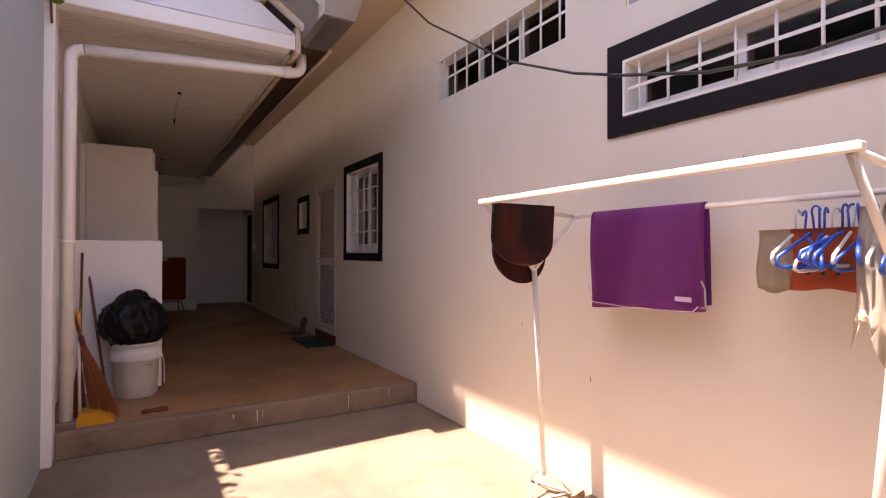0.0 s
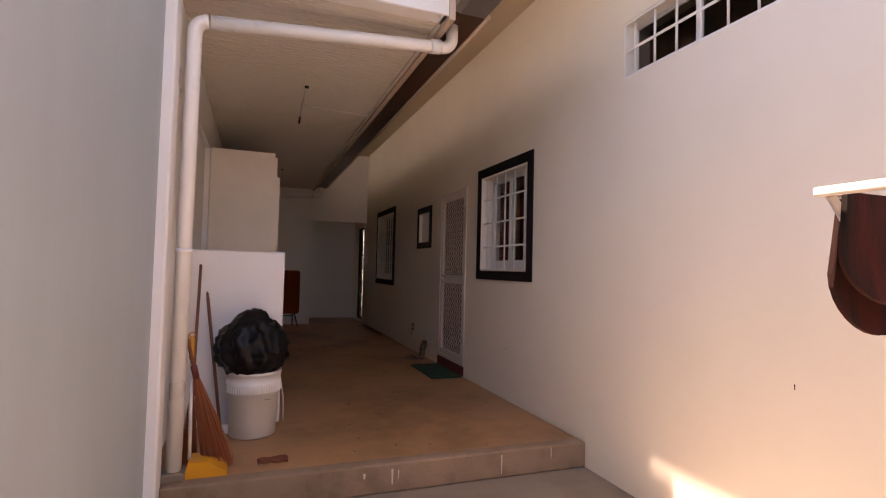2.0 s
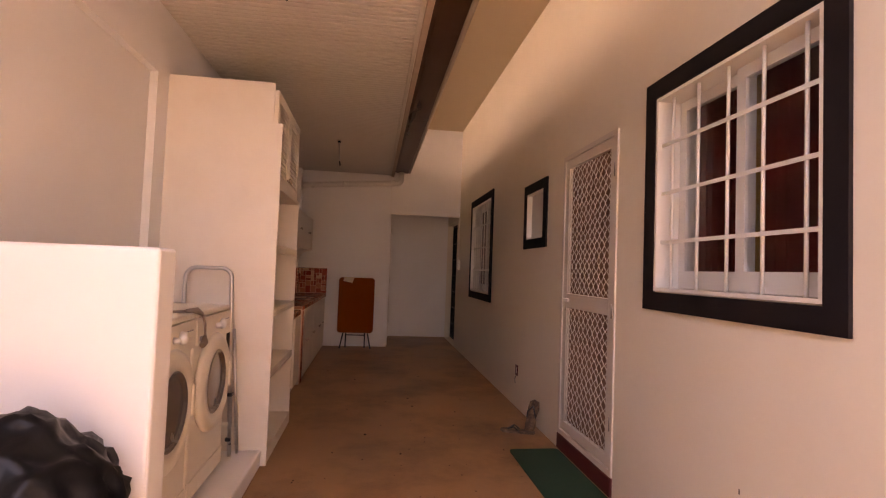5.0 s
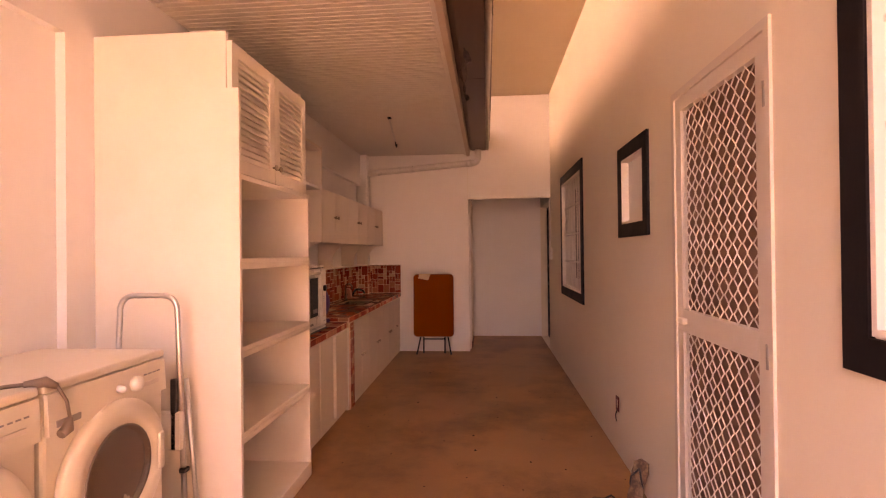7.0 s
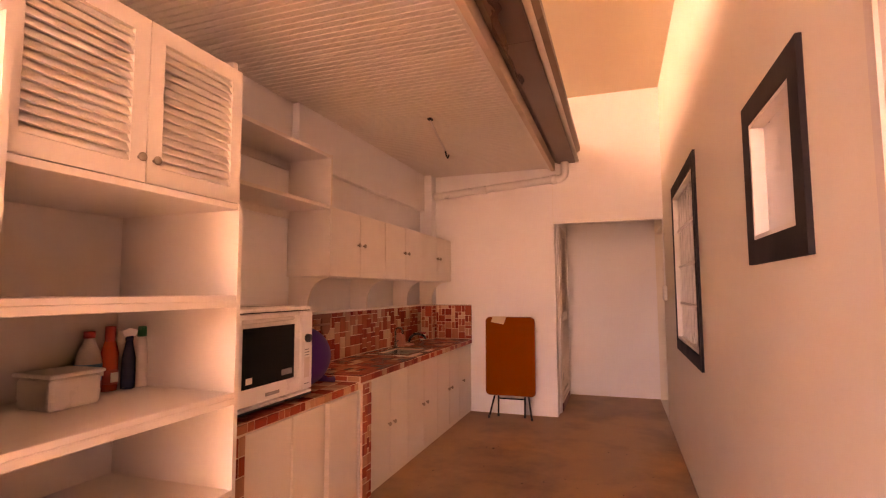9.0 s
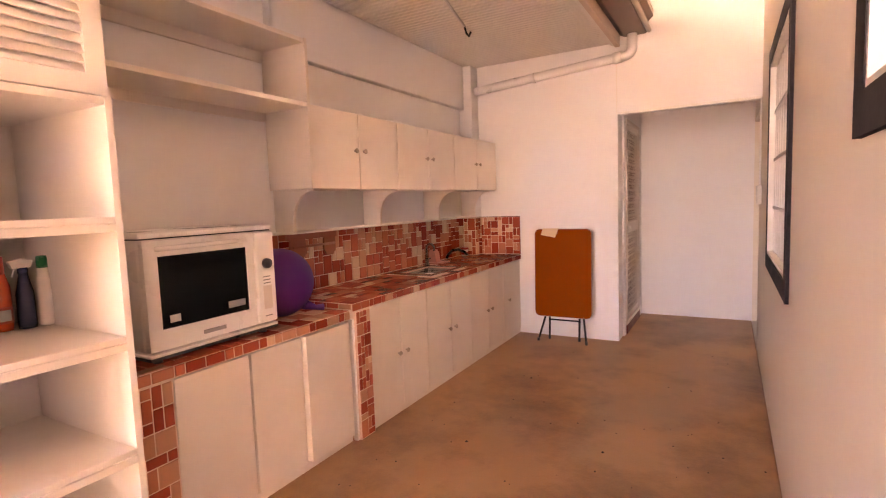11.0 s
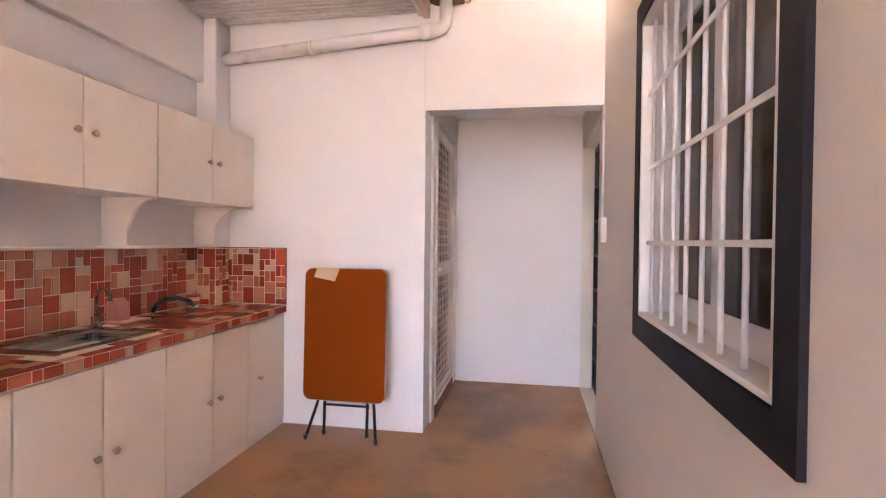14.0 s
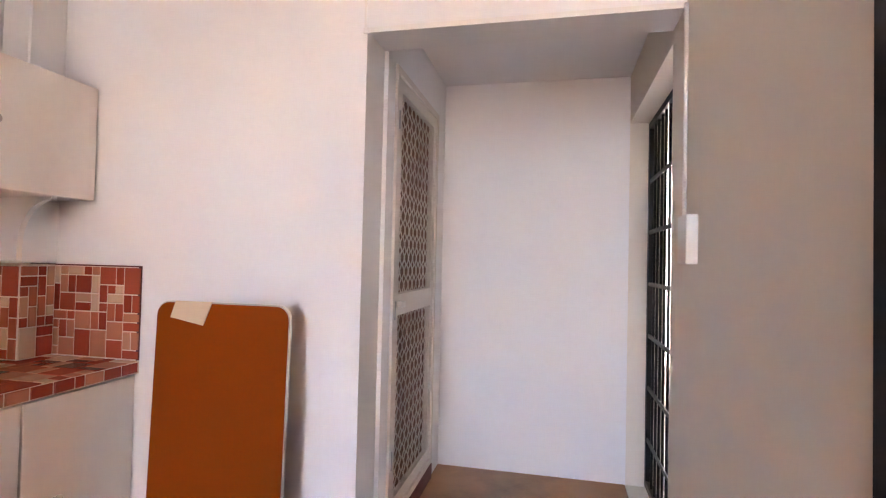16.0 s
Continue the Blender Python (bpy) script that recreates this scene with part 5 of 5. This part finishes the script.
PURPLE_CLOTH = material("purple microfibre", (0.29, 0.045, 0.26), 0.6, 0.14, 3, 140, 0.25, stain=(0.42, 0.11, 0.40), stain_amt=0.7, stain_scale=3, stretch=(1, 1, 0.25))
PALE_THREAD = material("pale stitched print", (0.62, 0.45, 0.60), 0.8, 0.05, 10, 60, 0.0)
yt = thing("yoga_towel", (BXK - 0.02, 1.2, BZ), "purple towel folded over the back bar of the drying rack", "towel")
bm = bmesh.new()
rows = []
prof = [(BXK + 0.03, BZ - 0.44), (BXK + 0.025, BZ - 0.25), (BXK + 0.02, BZ - 0.06), (BXK + 0.012, BZ + 0.006), (BXK, BZ + 0.018), (BXK - 0.014, BZ + 0.006)] + [(BXK - 0.022 - 0.010 * math.sin(k * 0.35), BZ - 0.02 - 0.0318 * k) for k in range(15)]
for j, (x, z) in enumerate(prof):
    rows.append([bm.verts.new((x + 0.006 * math.sin(i * 0.8 + j * 0.15) * min(1, max(0, j - 5) / 5), 0.89 + 0.61 * i / 24, z - (0.006 * math.sin(i * 0.35) - 0.0012 * (24 - i) if j in (0, len(prof) - 1) else 0))) for i in range(25)])
for a, b in zip(rows, rows[1:]):
    for i in range(24):
        bm.faces.new((a[i], a[i + 1], b[i + 1], b[i])).smooth = True
bmesh.ops.solidify(bm, geom=bm.faces[:], thickness=0.006)
part("sheet", bm, PURPLE_CLOTH, yt)
part("hem_seam", tube([(BXK - 0.042, 0.905, BZ - 0.415), (BXK - 0.044, 0.93, BZ - 0.44), (BXK - 0.042, 1.20, BZ - 0.45), (BXK - 0.043, 1.47, BZ - 0.44), (BXK - 0.042, 1.495, BZ - 0.34)], 0.0025, 5), PALE_THREAD, yt, "pale rounded seam")
part("print_mark", box(BXK - 0.043, BXK - 0.039, 0.935, 1.01, BZ - 0.40, BZ - 0.38), PALE_THREAD, yt, "small pale printed mark")
part("loop", tube([(BXK - 0.035, 0.895, BZ - 0.31), (BXK - 0.05, 0.87, BZ - 0.34), (BXK - 0.045, 0.87, BZ - 0.415), (BXK - 0.035, 0.895, BZ - 0.42)], 0.004, 6), GREYP, yt)

MATDARK = material("dark striped coir mat", (0.016, 0.011, 0.009), 0.9, 0.4, 14, 200, 0.6, spec=0.2, stain=(0.10, 0.014, 0.01), stain_amt=0.9, stain_scale=9, stretch=(1, 1, 0.1))


def half_mat(xc, w, z1, z0, y, label):
    out = [(xc - w, z1)] + [(xc - w * math.cos(radians(t)), z0 + (z1 - z0) * 0.45 * (1 - math.sin(radians(t)))) for t in range(0, 181, 12)] + [(xc + w, z1)]
    bm = prism(out[::-1], y, y + 0.014, "y")
    for v in bm.verts:
        v.co.y += 0.02 * math.sin((v.co.z - z0) * 9) + 0.12 * (v.co.x - xc) ** 2
    return single("foot_mat", bm, MATDARK, label, "mat", "mats on the rack", at=(xc, y, z1))


half_mat(2.49, 0.195, RZ - 0.002, RZ - 0.31, 1.60, "dark round-ended mat with red stripes hung over the rack end")
half_mat(2.52, 0.175, RZ - 0.012, RZ - 0.40, 1.66, "dark round-ended mat hanging behind another on the rack")

BLUE = material("blue plastic", (0.008, 0.075, 0.42), 0.3, 0.1, 6, 60, 0.02, rnd=0.3)
PALEPL = material("pale plastic", (0.62, 0.62, 0.62), 0.3, 0.05, 6, 60, 0.02)


def hanger(m, mat):
    h = thing("clothes_hanger", (0, 0, 0), "empty plastic clothes hanger on the rack", "hanger", "clothes hangers")
    body = [(-0.20, -0.11), (-0.19, -0.085), (0.0, 0.0), (0.19, -0.085), (0.20, -0.11), (0.17, -0.12), (-0.17, -0.12)]
    part("body", tube([(a, 0, b) for a, b in body], 0.006, 6, close=True), mat, h, local=True)
    part("hook", tube([(0, 0, 0), (0, 0, 0.035)] + [tuple(p) for p in arc((0.022, 0, 0.06), 0.024, 200, 20, (1, 0, 0), (0, 0, 1), 8)], 0.004, 6), mat, h, local=True)
    h.matrix_basis = m
    return h


hm = [hanger(pose(2.85, 0.42, BZ - 0.115, 0, 0, 0), BLUE), hanger(pose(2.85, 0.39, BZ - 0.115, 4, 0, 8), PALEPL)]
for i, (y, tz, k) in enumerate(((0.08, -12, 0), (0.05, 10, 0), (0.03, -5, 1), (-0.05, 16, 0), (-0.08, -8, 0), (0.11, 38, 0), (-0.11, 5, 1), (0.14, 6, 1), (-0.14, 11, 0), (-0.02, -20, 0), (0.065, 24, 0))):
    copy_thing(hm[k], pose(2.845, 0.42 + y, BZ - 0.115 - 0.006 * (i % 3), (i % 3 - 1) * 5, (i % 2) * 6 - 3, tz))
ORANGE_CLOTH = material("orange towelling", (0.55, 0.13, 0.06), 0.95, 0.15, 8, 220, 0.5)
BEIGE_CLOTH = material("beige towelling", (0.50, 0.42, 0.32), 0.95, 0.12, 8, 220, 0.5)
MOPW = material("pale mop yarn", (0.60, 0.54, 0.46), 0.95, 0.15, 10, 150, 0.4)
cloth("hand_towel", 12, lambda j, t: 2.82, 0.355, 0.56, [BZ - 0.11 - 0.030 * i for i in range(8)], ORANGE_CLOTH, "orange hand towel with a checked border on the rack", "towel", 0.006, 0.006, 2)
CHK = material("dark check weave", (0.06, 0.03, 0.035), 0.95, 0.2, 10, 200, 0.3)
for i in range(7):
    single("towel_check", box(2.803, 2.807, 0.52 - i * 0.022, 0.532 - i * 0.022, BZ - 0.255 - 0.014 * (i % 2), BZ - 0.243 - 0.014 * (i % 2)), CHK, "dark woven check square on the orange towel border", "towel border", "towel border checks")
cloth("wash_cloth", 10, lambda j, t: 2.83, 0.555, 0.68, [BZ - 0.11 - 0.032 * i for i in range(8)], BEIGE_CLOTH, "beige wash cloth hanging on the rack", "cloth", 0.008, 0.008, 4)
cloth("cleaning_rag", 12, lambda j, t: 2.76 - 0.01 * j, 0.22, 0.34, [BZ - 0.05 - 0.05 * i for i in range(9)], MOPW, "pale cleaning rag draped on the rack end", "cloth", 0.016, 0.09, 6)
bm = bmesh.new()
rg = random.Random(9)
for i in range(40):
    y, x = rg.uniform(0.20, 0.28), 2.80 + rg.uniform(-0.06, 0.06)
    bm_tube(bm, [(x, y, BZ - 0.03), (x - 0.02, y + rg.uniform(-0.02, 0.02), BZ - 0.18), (x - 0.025, y + rg.uniform(-0.03, 0.03), BZ - 0.30 - rg.uniform(0, 0.12))], 0.005, 4, False)
single("mop_yarn", bm, MOPW, "pale stringy mop yarn hung over the rack bar", "mop head", at=(2.83, 0.42, BZ - 0.04))
PEG = material("dry leaf", (0.35, 0.20, 0.09), 0.8, 0.3, 20, 60, 0.2)
bm = bmesh.new()
bmesh.ops.create_grid(bm, x_segments=8, y_segments=4, size=1)
for v in bm.verts:
    p = v.co.copy()
    v.co = Vector((2.83 + p.x * 0.06, 1.60 + p.y * 0.03 * (1 - p.x * p.x * 0.8), 0.02 + 0.035 * p.x * p.x + 0.02 * abs(p.y)))
bmesh.ops.solidify(bm, geom=bm.faces[:], thickness=0.002)
single("dry_leaf", bm, PEG, "curled dry brown leaf on the yard ground", "leaf", at=(2.83, 1.60, 0.0))

single("overhead_cable", tube([(2.55, 3.75, ZC + 0.001), (2.55, 3.18, 3.33), (2.55, 2.70, 2.92), (2.55, 2.25, 2.64), (2.55, 1.82, 2.37), (2.55, 1.34, 2.16), (2.55, 1.07, 2.07), (2.55, 0.70, 1.97), (2.55, 0.40, 1.935), (2.55, 0.13, 1.94), (2.55, -0.10, 2.0), (2.55, -0.80, 2.4), (2.55, -2.00, 3.3), (2.55, -2.50, ZC + 0.001)], 0.007, 6), BLACK_PLASTIC, "black cable sagging in front of the house wall", "cable")
single("down_pipe", tube([(2.93, 0.10, 0.0), (2.93, 0.10, ZC)], 0.05, 14), BLACK, "black painted downpipe on the house wall", "pipe", at=(2.93, 0.10, 0))

# creeper on top of the yard wall
LEAF = material("green leaf", (0.09, 0.14, 0.03), 0.5, 0.4, 20, 80, 0.1)
rg = random.Random(3)
cr = thing("creeper", (0.27, 3.0, 3.3), "creeper with yellow green leaves on the yard wall top", "plant")
bm = bmesh.new()
bm_tube(bm, [(0.27, 2.2, 3.31), (0.31, 2.9, 3.36), (0.33, 3.3, 3.30), (0.36, 3.52, 3.1), (0.37, 3.58, 2.75)], 0.007, 6)
bm_tube(bm, [(0.27, 1.2, 3.31), (0.38, 1.8, 3.40), (0.37, 2.4, 3.34)], 0.007, 6)
part("stem", bm, STICK, cr)
bm = bmesh.new()
for i in range(260):
    y = rg.uniform(0.9, 3.57)
    c = Vector((0.27 + rg.uniform(-0.16, 0.12), y, 3.32 + rg.uniform(0.0, 0.22)))
    if i < 14:
        c = Vector((0.37 + rg.uniform(-0.01, 0.05), 3.42 + rg.uniform(-0.15, 0.12), 2.95 + rg.uniform(-0.1, 0.25)))
    q = Euler((rg.uniform(-0.9, 0.9), rg.uniform(-0.9, 0.9), rg.uniform(0, 6.28))).to_matrix()
    s = rg.uniform(0.03, 0.06)
    vs = [bm.verts.new(c + q @ Vector((a * s, b * s, 0.15 * s * (a * a)))) for a, b in ((0, -1), (0.45, -0.4), (0.5, 0.2), (0, 1), (-0.5, 0.2), (-0.45, -0.4))]
    bm.faces.new(vs)
part("leaves", bm, LEAF, cr)

# small wear on the step and debris on the floor
DRIP = material("pale paint drip", (0.55, 0.50, 0.42), 0.8, 0.1, 20, 90, 0.2)
for x, z0, z1, w in ((2.35, 0.03, 0.15, 0.006), (1.62, 0.05, 0.14, 0.010), (1.66, 0.08, 0.13, 0.005), (2.72, 0.09, 0.16, 0.005), (1.45, 0.10, 0.13, 0.012)):
    structure("paint_drip", prism([(x, z0), (x + w * 0.6, z0), (x + w, z1), (x - w * 0.4, z1)], YS - 0.0145, YS - 0.010, "y"), DRIP, "pale paint drip down the concrete step face", "trim")
rg = random.Random(21)
GRIT = material("dark floor grit", (0.05, 0.03, 0.02), 0.9, 0.3, 20, 60, 0.2)
bm = bmesh.new()
for i in range(170):
    x, y, r = rg.uniform(1.1, 2.95), rg.uniform(3.7, 11.2), rg.uniform(0.002, 0.007)
    if rg.random() < 0.12:
        r *= 1.8
    vs = [bm.verts.new((x + r * math.cos(a), y + r * math.sin(a) * rg.uniform(0.6, 1.3), F)) for a in (0, 1.3, 2.5, 3.8, 5.0)]
    top = bm.verts.new((x, y, F + r * 0.7))
    for k in range(5):
        bm.faces.new((vs[k], vs[(k + 1) % 5], top))
tagged(new("floor_grit", mesh_of("floor_grit", bm, GRIT)), "scattered dark grit and crumbs on the concrete floor", "debris", kind="stuff")
